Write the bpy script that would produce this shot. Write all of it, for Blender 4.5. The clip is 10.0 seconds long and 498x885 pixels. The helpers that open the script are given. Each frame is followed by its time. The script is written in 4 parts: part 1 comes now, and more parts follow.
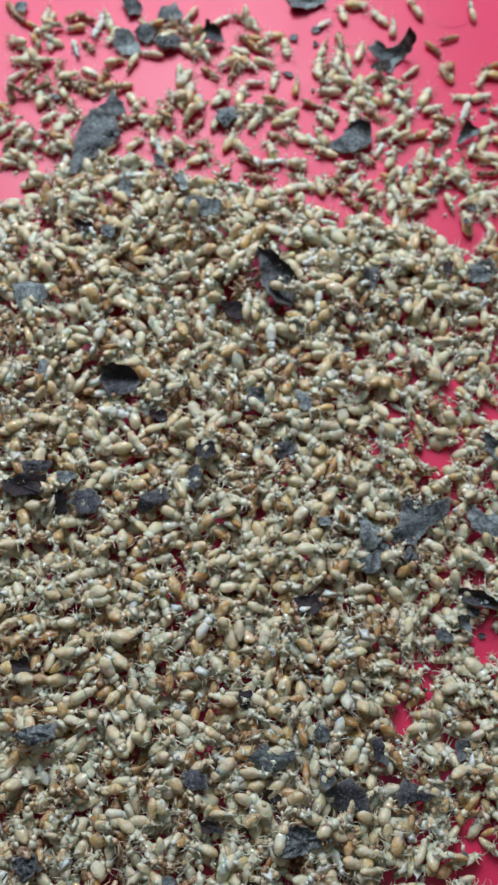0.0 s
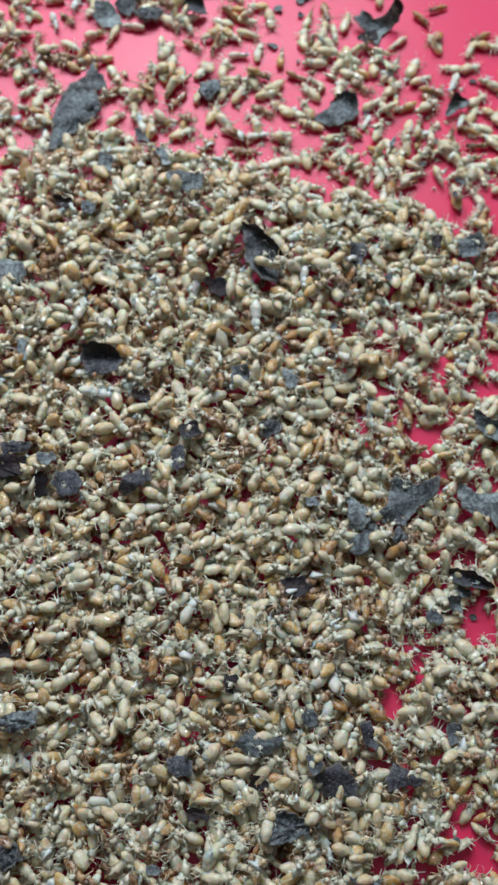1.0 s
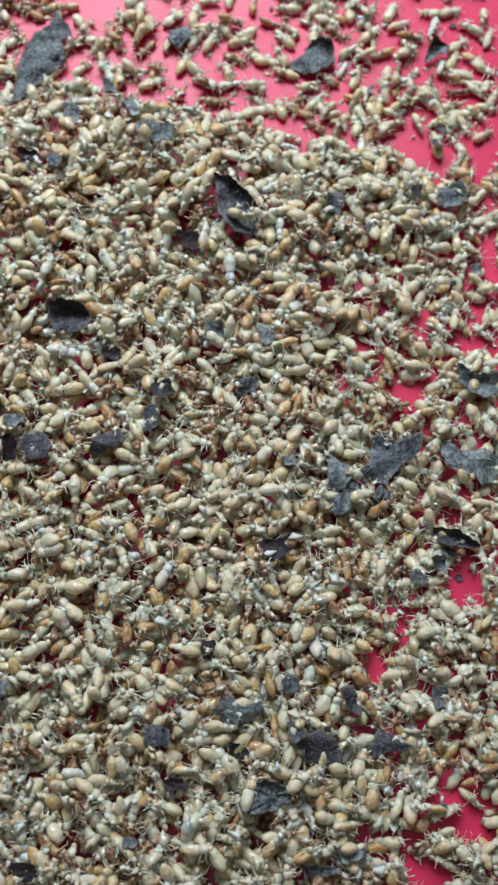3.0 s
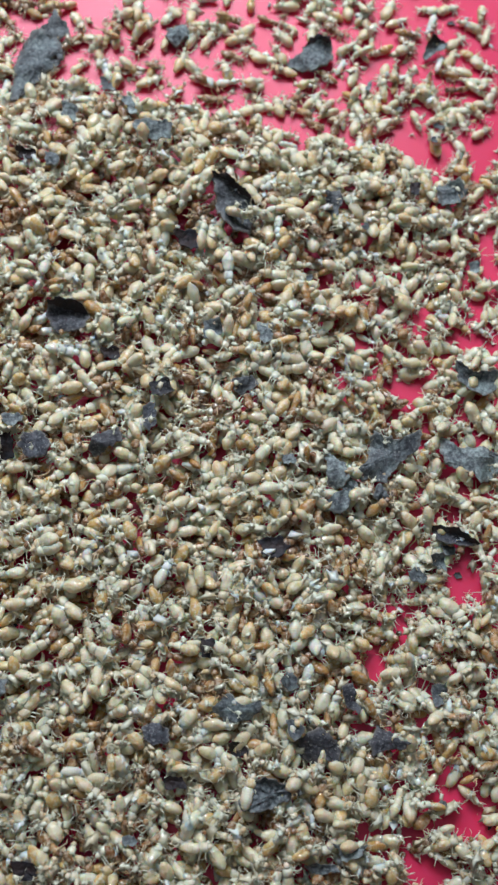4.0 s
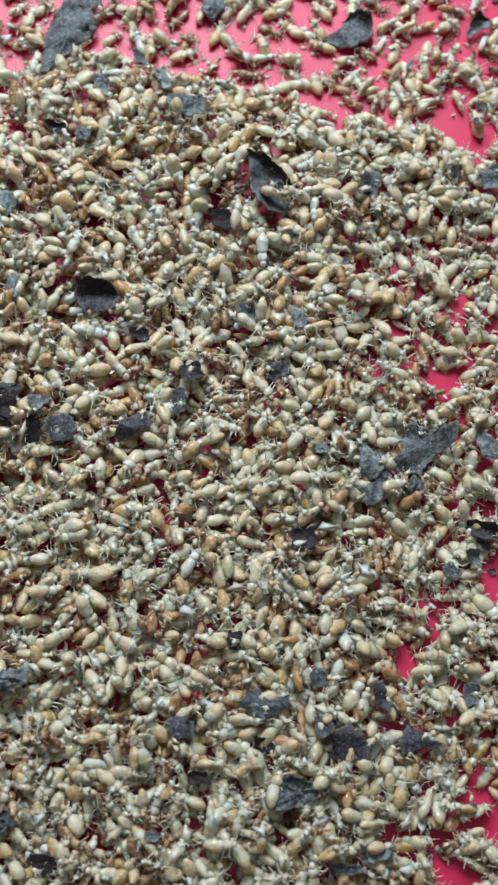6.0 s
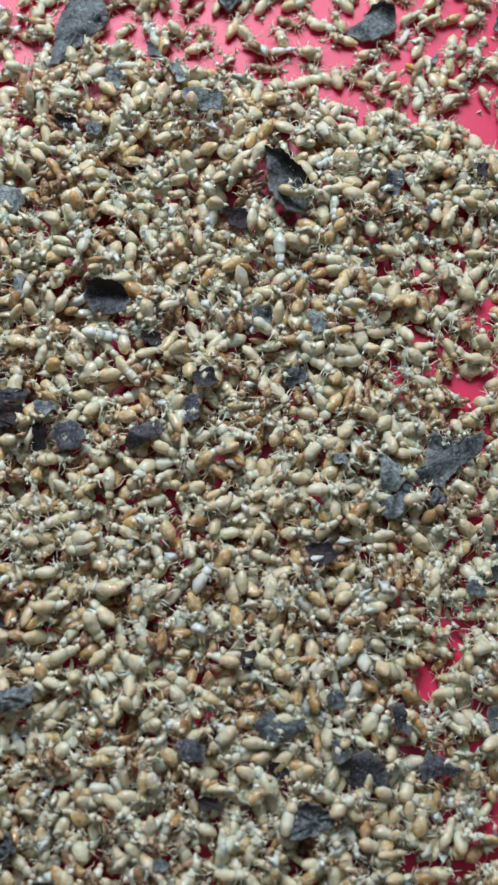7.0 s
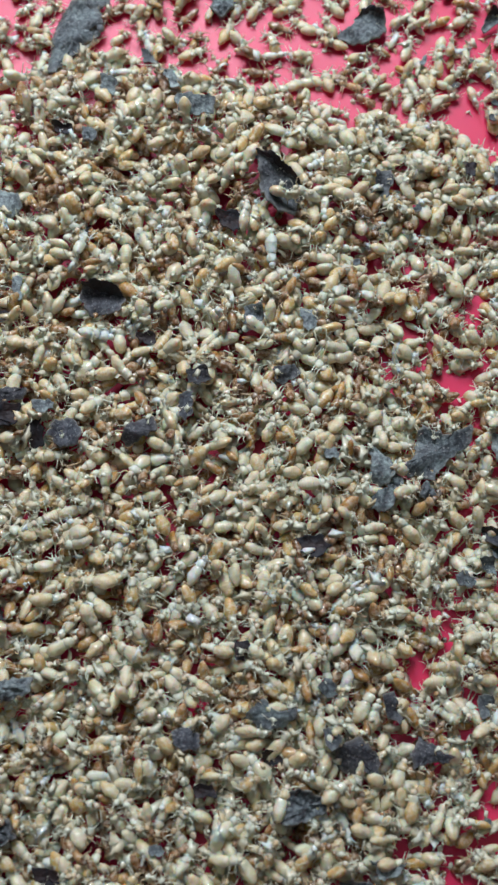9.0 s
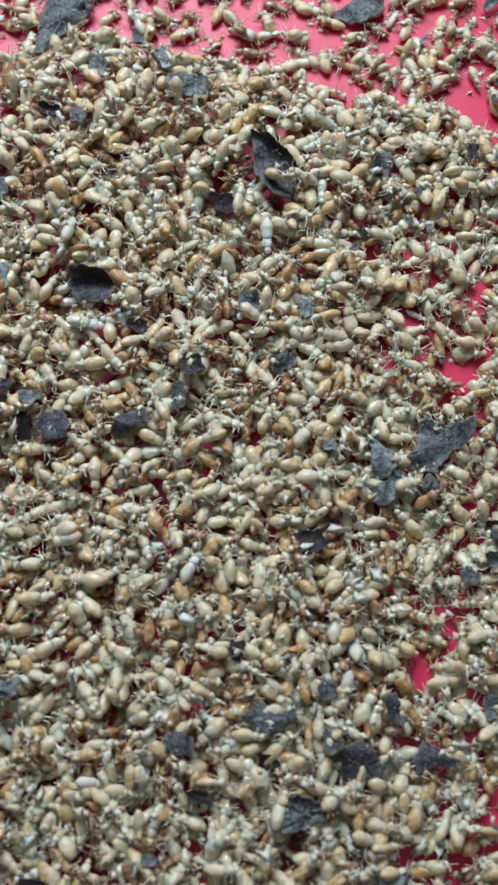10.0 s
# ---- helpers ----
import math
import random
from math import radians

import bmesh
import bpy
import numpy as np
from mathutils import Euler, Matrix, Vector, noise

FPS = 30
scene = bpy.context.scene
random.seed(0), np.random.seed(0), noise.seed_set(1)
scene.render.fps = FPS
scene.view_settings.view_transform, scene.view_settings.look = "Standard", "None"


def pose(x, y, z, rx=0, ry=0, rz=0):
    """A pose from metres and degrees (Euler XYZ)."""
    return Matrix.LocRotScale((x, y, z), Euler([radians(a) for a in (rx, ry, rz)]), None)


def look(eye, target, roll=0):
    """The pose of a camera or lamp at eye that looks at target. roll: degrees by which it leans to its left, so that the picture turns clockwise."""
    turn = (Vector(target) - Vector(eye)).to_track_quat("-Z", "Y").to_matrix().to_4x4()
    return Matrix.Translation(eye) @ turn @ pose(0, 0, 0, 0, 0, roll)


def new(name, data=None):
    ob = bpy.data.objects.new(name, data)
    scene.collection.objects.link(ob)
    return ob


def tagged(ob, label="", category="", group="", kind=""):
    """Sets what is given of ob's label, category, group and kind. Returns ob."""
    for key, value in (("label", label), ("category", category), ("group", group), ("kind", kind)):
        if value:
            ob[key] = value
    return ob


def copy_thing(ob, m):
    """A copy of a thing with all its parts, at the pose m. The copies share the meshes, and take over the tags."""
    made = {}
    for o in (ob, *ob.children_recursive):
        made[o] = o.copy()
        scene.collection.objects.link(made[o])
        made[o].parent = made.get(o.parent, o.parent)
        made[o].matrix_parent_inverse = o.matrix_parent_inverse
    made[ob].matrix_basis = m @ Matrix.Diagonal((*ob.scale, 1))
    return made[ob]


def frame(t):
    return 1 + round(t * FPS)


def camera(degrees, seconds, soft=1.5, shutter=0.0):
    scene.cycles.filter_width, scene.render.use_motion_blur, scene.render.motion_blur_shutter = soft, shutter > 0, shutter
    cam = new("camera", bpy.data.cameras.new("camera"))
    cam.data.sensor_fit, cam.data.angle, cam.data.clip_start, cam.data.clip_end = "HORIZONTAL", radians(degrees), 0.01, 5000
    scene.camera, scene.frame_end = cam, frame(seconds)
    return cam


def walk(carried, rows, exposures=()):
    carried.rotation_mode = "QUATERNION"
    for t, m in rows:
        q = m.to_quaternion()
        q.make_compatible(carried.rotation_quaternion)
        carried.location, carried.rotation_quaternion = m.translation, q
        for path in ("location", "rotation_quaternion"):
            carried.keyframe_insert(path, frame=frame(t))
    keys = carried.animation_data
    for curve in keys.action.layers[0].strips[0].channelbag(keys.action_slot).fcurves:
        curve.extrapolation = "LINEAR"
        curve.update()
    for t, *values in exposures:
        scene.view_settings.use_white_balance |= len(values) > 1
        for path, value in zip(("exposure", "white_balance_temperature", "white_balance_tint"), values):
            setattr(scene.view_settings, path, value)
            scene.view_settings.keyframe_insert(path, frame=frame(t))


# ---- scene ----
cam = camera(27.20, 10.0, soft=2.6)
PATH = [
    (0.0, pose(-0.01073, -0.04827, 0.19148, 17.56, -1.57, 1.32)),
    (0.5, pose(-0.00981, -0.04923, 0.18895, 17.54, -1.63, 1.14)),
    (1.0, pose(-0.00807, -0.04899, 0.18656, 17.09, -1.51, 0.84)),
    (1.5, pose(-0.00567, -0.04924, 0.18280, 16.57, -1.49, 0.53)),
    (2.0, pose(-0.00593, -0.05029, 0.18184, 16.48, -1.57, 0.25)),
    (2.5, pose(-0.00518, -0.05098, 0.17897, 16.24, -1.70, 0.00)),
    (4.0, pose(-0.00494, -0.05076, 0.17903, 15.95, -1.69, -0.30)),
    (4.5, pose(-0.00464, -0.05161, 0.17874, 15.76, -1.77, -0.29)),
    (5.0, pose(-0.00546, -0.05324, 0.17373, 15.55, -2.10, -0.01)),
    (5.5, pose(-0.00689, -0.04935, 0.17284, 15.21, -1.37, 0.59)),
    (5.7, pose(-0.00781, -0.04977, 0.17459, 15.11, -1.64, 0.74)),
    (6.8, pose(-0.00854, -0.04273, 0.17001, 14.46, -0.10, 1.73)),
    (7.0, pose(-0.00924, -0.04472, 0.16773, 14.76, -1.05, 1.63)),
    (7.5, pose(-0.00400, -0.04920, 0.16355, 14.75, -0.96, 1.23)),
    (8.0, pose(-0.00393, -0.05077, 0.16854, 14.98, -0.39, 1.20)),
    (8.5, pose(-0.00625, -0.04961, 0.17057, 15.21, -0.66, 1.28)),
    (9.0, pose(-0.00486, -0.04735, 0.17081, 15.14, 0.13, 1.36)),
    (9.5, pose(-0.00421, -0.04718, 0.16582, 15.20, -0.47, 1.28)),
    (10.0, pose(-0.00459, -0.04703, 0.16410, 15.19, 0.03, 1.11)),
]

EXPOSURES = [(0.0, -0.06), (1.0, 0.01), (2.5, 0.08), (4.0, 0.14), (5.0, 0.26), (5.7, 0.17), (7.0, 0.07), (8.0, 0.19), (9.0, 0.07), (10.0, 0.06)]
walk(cam, PATH, EXPOSURES)
cam.data.dof.use_dof, cam.data.dof.focus_distance, cam.data.dof.aperture_fstop = True, 0.175, 33.0

MM = 0.001

# ---- world and light: a closed room with one lamp ahead and above, and an added fill lamp overhead ----
world = bpy.data.worlds.new("room_air")
world.use_nodes = True
world.node_tree.nodes["Background"].inputs[0].default_value = (0.9, 0.95, 1.0, 1)
world.node_tree.nodes["Background"].inputs[1].default_value = 0.012
scene.world = world


def lamp(name, width, depth, watts, colour, eye, target):
    data = bpy.data.lights.new(name, "AREA")
    data.shape, data.size, data.size_y, data.energy, data.color = "RECTANGLE", width, depth, watts, colour
    new(name, data).matrix_world = look(eye, target)


lamp("hanging_lamp_glow", 0.30, 0.22, 3.15, (0.935, 1.0, 1.12), (-0.07, 0.36, 0.38), (0, 0.02, 0))
# unseen fill lamp, added overhead to lift the shadows
lamp("added_overhead_fill", 1.2, 1.2, 4.6, (0.9, 1.0, 1.05), (-0.2, 0.5, 2.44), (-0.2, 0.3, 0))


# ---- materials ----
def nodes_of(name):
    m = bpy.data.materials.new(name)
    m.use_nodes = True
    t = m.node_tree
    return m, t.nodes, t.links, t.nodes["Principled BSDF"]


def ramp(n, stops):
    r = n.new("ShaderNodeValToRGB")
    e = r.color_ramp.elements
    while len(e) < len(stops):
        e.new(0.5)
    for slot, (at, col) in zip(e, stops):
        slot.position, slot.color = at, (*col, 1)
    return r


def noise_node(n, l, scale, detail=3.0, rough=0.55):
    c = n.new("ShaderNodeTexCoord")
    t = n.new("ShaderNodeTexNoise")
    t.inputs["Scale"].default_value, t.inputs["Detail"].default_value, t.inputs["Roughness"].default_value = scale, detail, rough
    l.new(c.outputs["Object"], t.inputs["Vector"])
    return t


def math_node(n, l, op, a, b=None):
    m = n.new("ShaderNodeMath")
    m.operation = op
    for i, v in enumerate((a, b)):
        if isinstance(v, (int, float)):
            m.inputs[i].default_value = v
        elif v is not None:
            l.new(v, m.inputs[i])
    return m.outputs[0]


def mixed(n, l, factor, a, b, blend="MIX"):
    m = n.new("ShaderNodeMix")
    m.data_type, m.blend_type = "RGBA", blend
    for slot, v in ((0, factor), (6, a), (7, b)):
        if isinstance(v, (int, float)):
            m.inputs[slot].default_value = v
        elif isinstance(v, tuple):
            m.inputs[slot].default_value = (*v, 1)
        else:
            l.new(v, m.inputs[slot])
    return m.outputs[2]


def own_random(n, l):
    """A number from 0 to 1 of each body's own, in the heap as on single insects."""
    g, o = n.new("ShaderNodeNewGeometry"), n.new("ShaderNodeObjectInfo")
    return math_node(n, l, "FRACT", math_node(n, l, "ADD", g.outputs["Random Per Island"], o.outputs["Random"]))


def bumped(n, l, p, height, strength, distance):
    b = n.new("ShaderNodeBump")
    b.inputs["Strength"].default_value, b.inputs["Distance"].default_value = strength, distance
    l.new(height, b.inputs["Height"])
    l.new(b.outputs[0], p.inputs["Normal"])


def insect_material(name, stops, gut, gut_share, rough, depth=0.0, rings=0.0):
    """Soft, wet, see-through skin: milky fat and the brown gut show through it, and faint rings cross the abdomen."""
    m, n, l, p = nodes_of(name)
    r = own_random(n, l)
    col = ramp(n, stops)
    l.new(r, col.inputs[0])
    blotch, fat = noise_node(n, l, 480, 2.0), noise_node(n, l, 1300, 3.0, 0.6)
    cut = n.new("ShaderNodeMapRange")
    cut.inputs[1].default_value, cut.inputs[2].default_value, cut.inputs[4].default_value = 0.36, 0.66, gut_share
    l.new(blotch.outputs[0], cut.inputs[0])
    share = cut.outputs[0]
    milky = ramp(n, [(0.44, (0.0, 0.0, 0.0)), (0.60, (0.8, 0.8, 0.8))])
    l.new(fat.outputs[0], milky.inputs[0])
    skin = mixed(n, l, milky.outputs[0], col.outputs[0], tuple(0.5 * c + 0.5 * w for c, w in zip(stops[0][1], (0.80, 0.79, 0.70))))
    if rings:
        a = n.new("ShaderNodeAttribute")
        a.attribute_name = "along"
        # the tail end is amber and clear, the middle milky, the waist pale
        ends = ramp(n, [(0.0, (1.0, 1.0, 1.0)), (0.22, (0.7, 0.7, 0.7)), (0.5, (0.4, 0.4, 0.4)), (0.8, (0.2, 0.2, 0.2)), (1.0, (0.4, 0.4, 0.4))])
        l.new(a.outputs["Fac"], ends.inputs[0])
        share = math_node(n, l, "MULTIPLY", share, ends.outputs[0])
        base = mixed(n, l, share, skin, gut)
        wave = math_node(n, l, "SINE", math_node(n, l, "MULTIPLY", a.outputs["Fac"], 56.0))
        seam = math_node(n, l, "POWER", math_node(n, l, "MULTIPLY_ADD", wave, 0.5), 5.0)
        seam.node.inputs[0].links[0].from_node.inputs[2].default_value = 0.5
        base = mixed(n, l, math_node(n, l, "MULTIPLY", seam, rings), base, gut)
        bumped(n, l, p, math_node(n, l, "SUBTRACT", fat.outputs[0], math_node(n, l, "MULTIPLY", seam, 0.15)), 0.9, 0.0002)
    else:
        base = mixed(n, l, share, skin, gut)
        bumped(n, l, p, fat.outputs[0], 0.7, 0.00014)
    l.new(base, p.inputs["Base Color"])
    p.inputs["Roughness"].default_value, p.inputs["Specular IOR Level"].default_value = rough + 0.22, 0.5
    p.inputs["Coat Weight"].default_value, p.inputs["Coat Roughness"].default_value = 0.5, 0.06
    # light spreads inside, as deep as the part is thick
    p.inputs["Subsurface Weight"].default_value = 0.9 if depth else 0.0
    p.inputs["Subsurface Radius"].default_value = (1.0, 0.6, 0.34) if depth > 1 else (1.0, 0.75, 0.55)
    p.inputs["Subsurface Scale"].default_value = depth * MM
    return m


GUT = (0.54, 0.355, 0.125)
MAT = {
    "worker_abdomen": insect_material("cream_abdomen", [(0.0, (0.66, 0.63, 0.445)), (0.3, (0.67, 0.67, 0.515)), (0.5, (0.66, 0.56, 0.335)), (0.7, (0.66, 0.685, 0.565)), (0.9, (0.58, 0.40, 0.15))], GUT, 0.65, 0.18, depth=1.05, rings=0.07),
    "worker_thorax": insect_material("pale_thorax", [(0.0, (0.66, 0.685, 0.545)), (0.6, (0.67, 0.72, 0.60)), (0.92, (0.57, 0.44, 0.22))], GUT, 0.35, 0.22, depth=0.3),
    "worker_head": insect_material("straw_head", [(0.0, (0.70, 0.62, 0.46)), (0.6, (0.75, 0.71, 0.60)), (0.88, (0.56, 0.39, 0.20)), (0.97, (0.16, 0.065, 0.025))], GUT, 0.3, 0.12, depth=0.3),
    "worker_leg": insect_material("ivory_legs", [(0.0, (0.67, 0.70, 0.545)), (0.7, (0.69, 0.74, 0.61)), (0.95, (0.56, 0.43, 0.21))], GUT, 0.15, 0.22),
    # amber skins; their darkest tones also deepen the shade low in the heap
    "amber_abdomen": insect_material("amber_abdomen", [(0.0, (0.42, 0.225, 0.055)), (0.35, (0.55, 0.345, 0.105)), (0.6, (0.24, 0.108, 0.028)), (1.0, (0.13, 0.055, 0.018))], (0.171, 0.079, 0.024), 0.6, 0.16, depth=1.05, rings=0.2),
    "amber_thorax": insect_material("amber_thorax", [(0.0, (0.30, 0.15, 0.05)), (0.5, (0.46, 0.28, 0.115)), (1.0, (0.16, 0.07, 0.028))], (0.171, 0.070, 0.016), 0.5, 0.2, depth=0.3),
    "amber_head": insect_material("brown_head", [(0.0, (0.150, 0.060, 0.018)), (0.6, (0.30, 0.13, 0.042)), (0.85, (0.040, 0.016, 0.008))], (0.043, 0.017, 0.008), 0.4, 0.05),
    "amber_leg": insect_material("tan_legs", [(0.0, (0.56, 0.38, 0.19)), (1.0, (0.69, 0.57, 0.37))], GUT, 0.2, 0.25),
    "pale_abdomen": insect_material("white_abdomen", [(0.0, (0.62, 0.68, 0.61)), (1.0, (0.64, 0.66, 0.55))], (0.574, 0.523, 0.420), 0.5, 0.3, depth=1.05, rings=0.06),
    "pale_thorax": insect_material("white_thorax", [(0.0, (0.68, 0.76, 0.73)), (1.0, (0.68, 0.73, 0.66))], (0.607, 0.607, 0.571), 0.3, 0.35, depth=0.3),
    "shred": insect_material("milky_shreds", [(0.0, (0.67, 0.69, 0.52)), (0.55, (0.69, 0.74, 0.62)), (0.85, (0.60, 0.44, 0.20)), (1.0, (0.69, 0.74, 0.67))], GUT, 0.4, 0.16),
}


def flake_material(name, tones):
    m, n, l, p = nodes_of(name)
    fine, broad, speck = noise_node(n, l, 1300, 5.0, 0.65), noise_node(n, l, 330, 4.0, 0.6), noise_node(n, l, 2600, 2.0)
    o = n.new("ShaderNodeObjectInfo")
    tone = ramp(n, [(0.5 * k, c) for k, c in enumerate(tones)])
    l.new(o.outputs["Random"], tone.inputs[0])
    grain = ramp(n, [(0.36, (0.5, 0.5, 0.52)), (0.5, (1.0, 1.0, 1.0)), (0.64, (1.6, 1.6, 1.55))])
    l.new(fine.outputs[0], grain.inputs[0])
    a = mixed(n, l, 0.9, tone.outputs[0], grain.outputs[0], "MULTIPLY")
    # bluish and brownish stains, and pale dust in spots
    stain = ramp(n, [(0.36, (0.52, 0.50, 0.54)), (0.5, (1.0, 1.0, 1.0)), (0.64, (1.25, 1.3, 1.25))])
    l.new(broad.outputs[0], stain.inputs[0])
    a = mixed(n, l, 1.0, a, stain.outputs[0], "MULTIPLY")
    dust = ramp(n, [(0.60, (0, 0, 0)), (0.72, (0.5, 0.5, 0.5))])
    l.new(speck.outputs[0], dust.inputs[0])
    a = mixed(n, l, dust.outputs[0], a, (0.34, 0.34, 0.31))
    # the broken rim is paler and brown
    rim = n.new("ShaderNodeAttribute")
    rim.attribute_name = "along"
    worn = math_node(n, l, "MULTIPLY", rim.outputs["Fac"], math_node(n, l, "MULTIPLY", broad.outputs[0], 0.9))
    l.new(mixed(n, l, worn, a, (0.25, 0.225, 0.185)), p.inputs["Base Color"])
    p.inputs["Roughness"].default_value, p.inputs["Specular IOR Level"].default_value = 0.6, 0.4
    bumped(n, l, p, math_node(n, l, "ADD", math_node(n, l, "MULTIPLY", fine.outputs[0], 0.35), broad.outputs[0]), 1.0, 0.00045)
    return m


def dark_flake_material():
    # colour of the black flakes, and the painted shade on bent-up parts
    m, n, l, p = nodes_of("black_crust_and_shade")
    fine, broad = noise_node(n, l, 1600, 5.0, 0.65), noise_node(n, l, 420, 3.0)
    tone = ramp(n, [(0.3, (0.010, 0.009, 0.010)), (0.55, (0.030, 0.028, 0.032)), (0.75, (0.085, 0.083, 0.090))])
    l.new(math_node(n, l, "MULTIPLY_ADD", fine.outputs[0], 0.6), tone.inputs[0])
    tone.inputs[0].links[0].from_node.inputs[2].default_value = 0.18
    warm = ramp(n, [(0.4, (1.25, 0.9, 0.8)), (0.6, (0.9, 0.98, 1.1))])
    l.new(broad.outputs[0], warm.inputs[0])
    l.new(mixed(n, l, 1.0, tone.outputs[0], warm.outputs[0], "MULTIPLY"), p.inputs["Base Color"])
    p.inputs["Roughness"].default_value, p.inputs["Specular IOR Level"].default_value = 0.6, 0.3
    bumped(n, l, p, math_node(n, l, "ADD", math_node(n, l, "MULTIPLY", fine.outputs[0], 0.35), broad.outputs[0]), 1.0, 0.00045)
    return m


def tray_material():
    m, n, l, p = nodes_of("red_plastic")
    broad, fine = noise_node(n, l, 22, 3.0), noise_node(n, l, 1500, 3.0)
    col = ramp(n, [(0.3, (0.66, 0.034, 0.108)), (0.7, (0.70, 0.042, 0.124))])
    l.new(broad.outputs[0], col.inputs[0])
    l.new(col.outputs[0], p.inputs["Base Color"])
    p.inputs["Specular IOR Level"].default_value = 0.34
    rough = ramp(n, [(0.35, (0.34, 0.34, 0.34)), (0.65, (0.44, 0.44, 0.44))])
    l.new(broad.outputs[0], rough.inputs[0])
    l.new(rough.outputs[0], p.inputs["Roughness"])
    bumped(n, l, p, fine.outputs[0], 0.08, 0.0001)
    p.inputs["Subsurface Weight"].default_value, p.inputs["Subsurface Scale"].default_value = 0.5, 0.002
    p.inputs["Subsurface Radius"].default_value = (1.0, 0.25, 0.35)
    return m


def plain_material(name, a, b, scale, rough):
    m, n, l, p = nodes_of(name)
    t = noise_node(n, l, scale, 4.0)
    col = ramp(n, [(0.3, a), (0.7, b)])
    l.new(t.outputs[0], col.inputs[0])
    l.new(col.outputs[0], p.inputs["Base Color"])
    p.inputs["Roughness"].default_value = rough
    return m


MAT["flake"] = flake_material("grey_crust", [(0.066, 0.074, 0.082), (0.115, 0.142, 0.152), (0.19, 0.23, 0.235)])
MAT["dusk_flake"] = flake_material("dusky_crust", [(0.028, 0.029, 0.036), (0.050, 0.052, 0.062), (0.075, 0.085, 0.105)])
MAT["dark_flake_and_shade"], MAT["tray"] = dark_flake_material(), tray_material()
MAT["wall"] = plain_material("wall_paint", (0.70, 0.70, 0.67), (0.76, 0.75, 0.72), 3.0, 0.8)
MAT["floor"] = plain_material("cement_floor", (0.30, 0.29, 0.27), (0.38, 0.36, 0.33), 6.0, 0.7)


# ---- the setting ----
def box(name, x0, y0, z0, x1, y1, z1, material, label, bevel=0.0):
    bm = bmesh.new()
    bmesh.ops.create_cube(bm, size=1.0)
    for v in bm.verts:
        v.co = ((x0 + x1) / 2 + v.co.x * (x1 - x0), (y0 + y1) / 2 + v.co.y * (y1 - y0), (z0 + z1) / 2 + v.co.z * (z1 - z0))
    if bevel:
        bmesh.ops.bevel(bm, geom=bm.edges[:], offset=bevel, segments=3, affect="EDGES")
    me = bpy.data.meshes.new(name)
    bm.to_mesh(me)
    bm.free()
    me.materials.append(material)
    return tagged(new(name, me), label, kind="structure")


box("floor", -1.8, -1.8, -0.06, 1.8, 2.0, -0.012, MAT["floor"], "plain grey cement floor under the red sheet")
box("ceiling", -1.8, -1.8, 2.5, 1.8, 2.0, 2.6, MAT["wall"], "plain off-white ceiling")
box("wall_north", -1.8, 2.0, -0.06, 1.8, 2.1, 2.6, MAT["wall"], "plain off-white painted wall")
box("wall_south", -1.8, -1.9, -0.06, 1.8, -1.8, 2.6, MAT["wall"], "plain off-white painted wall")
box("wall_east", 1.8, -1.9, -0.06, 1.9, 2.1, 2.6, MAT["wall"], "plain off-white painted wall")
box("wall_west", -1.9, -1.9, -0.06, -1.8, 2.1, 2.6, MAT["wall"], "plain off-white painted wall")
box("tray", -0.45, -0.5, -0.012, 0.45, 0.55, 0.0, MAT["tray"], "glossy red plastic tray bottom under the heap of termites", 0.004)


def moulded_ring(x, y, radius, label):
    """A faint round mark in the plastic, a hair proud of it."""
    bm = bmesh.new()
    rows = [[bm.verts.new(((x + (radius + d) * math.cos(a)) * MM, (y + (radius + d) * math.sin(a)) * MM, z * MM)) for d, z in ((-0.35, -0.05), (0.0, 0.14), (0.35, -0.05))]
            for a in np.linspace(0, 2 * math.pi, 48, endpoint=False)]
    for a, b in zip(rows, rows[1:] + rows[:1]):
        for k in (0, 1):
            bm.faces.new((a[k], a[k + 1], b[k + 1], b[k]))
    me = bpy.data.meshes.new("moulded_ring")
    bm.to_mesh(me)
    bm.free()
    me.polygons.foreach_set("use_smooth", np.ones(len(me.polygons), bool))
    me.materials.append(MAT["tray"])
    ring = tagged(new("moulded_ring", me), label)
    ring.parent = bpy.data.objects["tray"]


moulded_ring(36.1, 117.2, 5.4, "faint round mark in the red plastic")


# ---- termites: shapes in millimetres, head towards +x, back towards +z ----
def hull(spine, radii, sides, squash=1.0):
    """A closed body of rings round a spine of (x, y, z); radii are across. Gives points, triangles and the share along it."""
    spine = np.array(spine, float)
    pts, tris, along = [], [], []
    count = len(spine)
    for i, (c, r) in enumerate(zip(spine, radii)):
        d = spine[min(i + 1, count - 1)] - spine[max(i - 1, 0)]
        d /= np.linalg.norm(d)
        side = np.cross((0, 0, 1), d) if abs(d[2]) < 0.9 else np.cross((0, 1, 0), d)
        side /= np.linalg.norm(side)
        up = np.cross(d, side)
        for k in range(sides):
            a = 2 * math.pi * k / sides
            pts.append(c + r * (math.cos(a) * side + squash * math.sin(a) * up))
            along.append(i / (count - 1))
    for i in range(count - 1):
        for k in range(sides):
            a, b = i * sides + k, i * sides + (k + 1) % sides
            tris += [(a, b, b + sides), (a, b + sides, a + sides)]
    for k in range(1, sides - 1):
        tris.append((0, k + 1, k))
        tris.append(((count - 1) * sides, (count - 1) * sides + k, (count - 1) * sides + k + 1))
    return np.array(pts), np.array(tris), np.array(along)


def joined(pieces):
    pts, tris, along, start = [], [], [], 0
    for p, t, a in pieces:
        pts.append(p), tris.append(t + start), along.append(a)
        start += len(p)
    return np.concatenate(pts), np.concatenate(tris), np.concatenate(along)


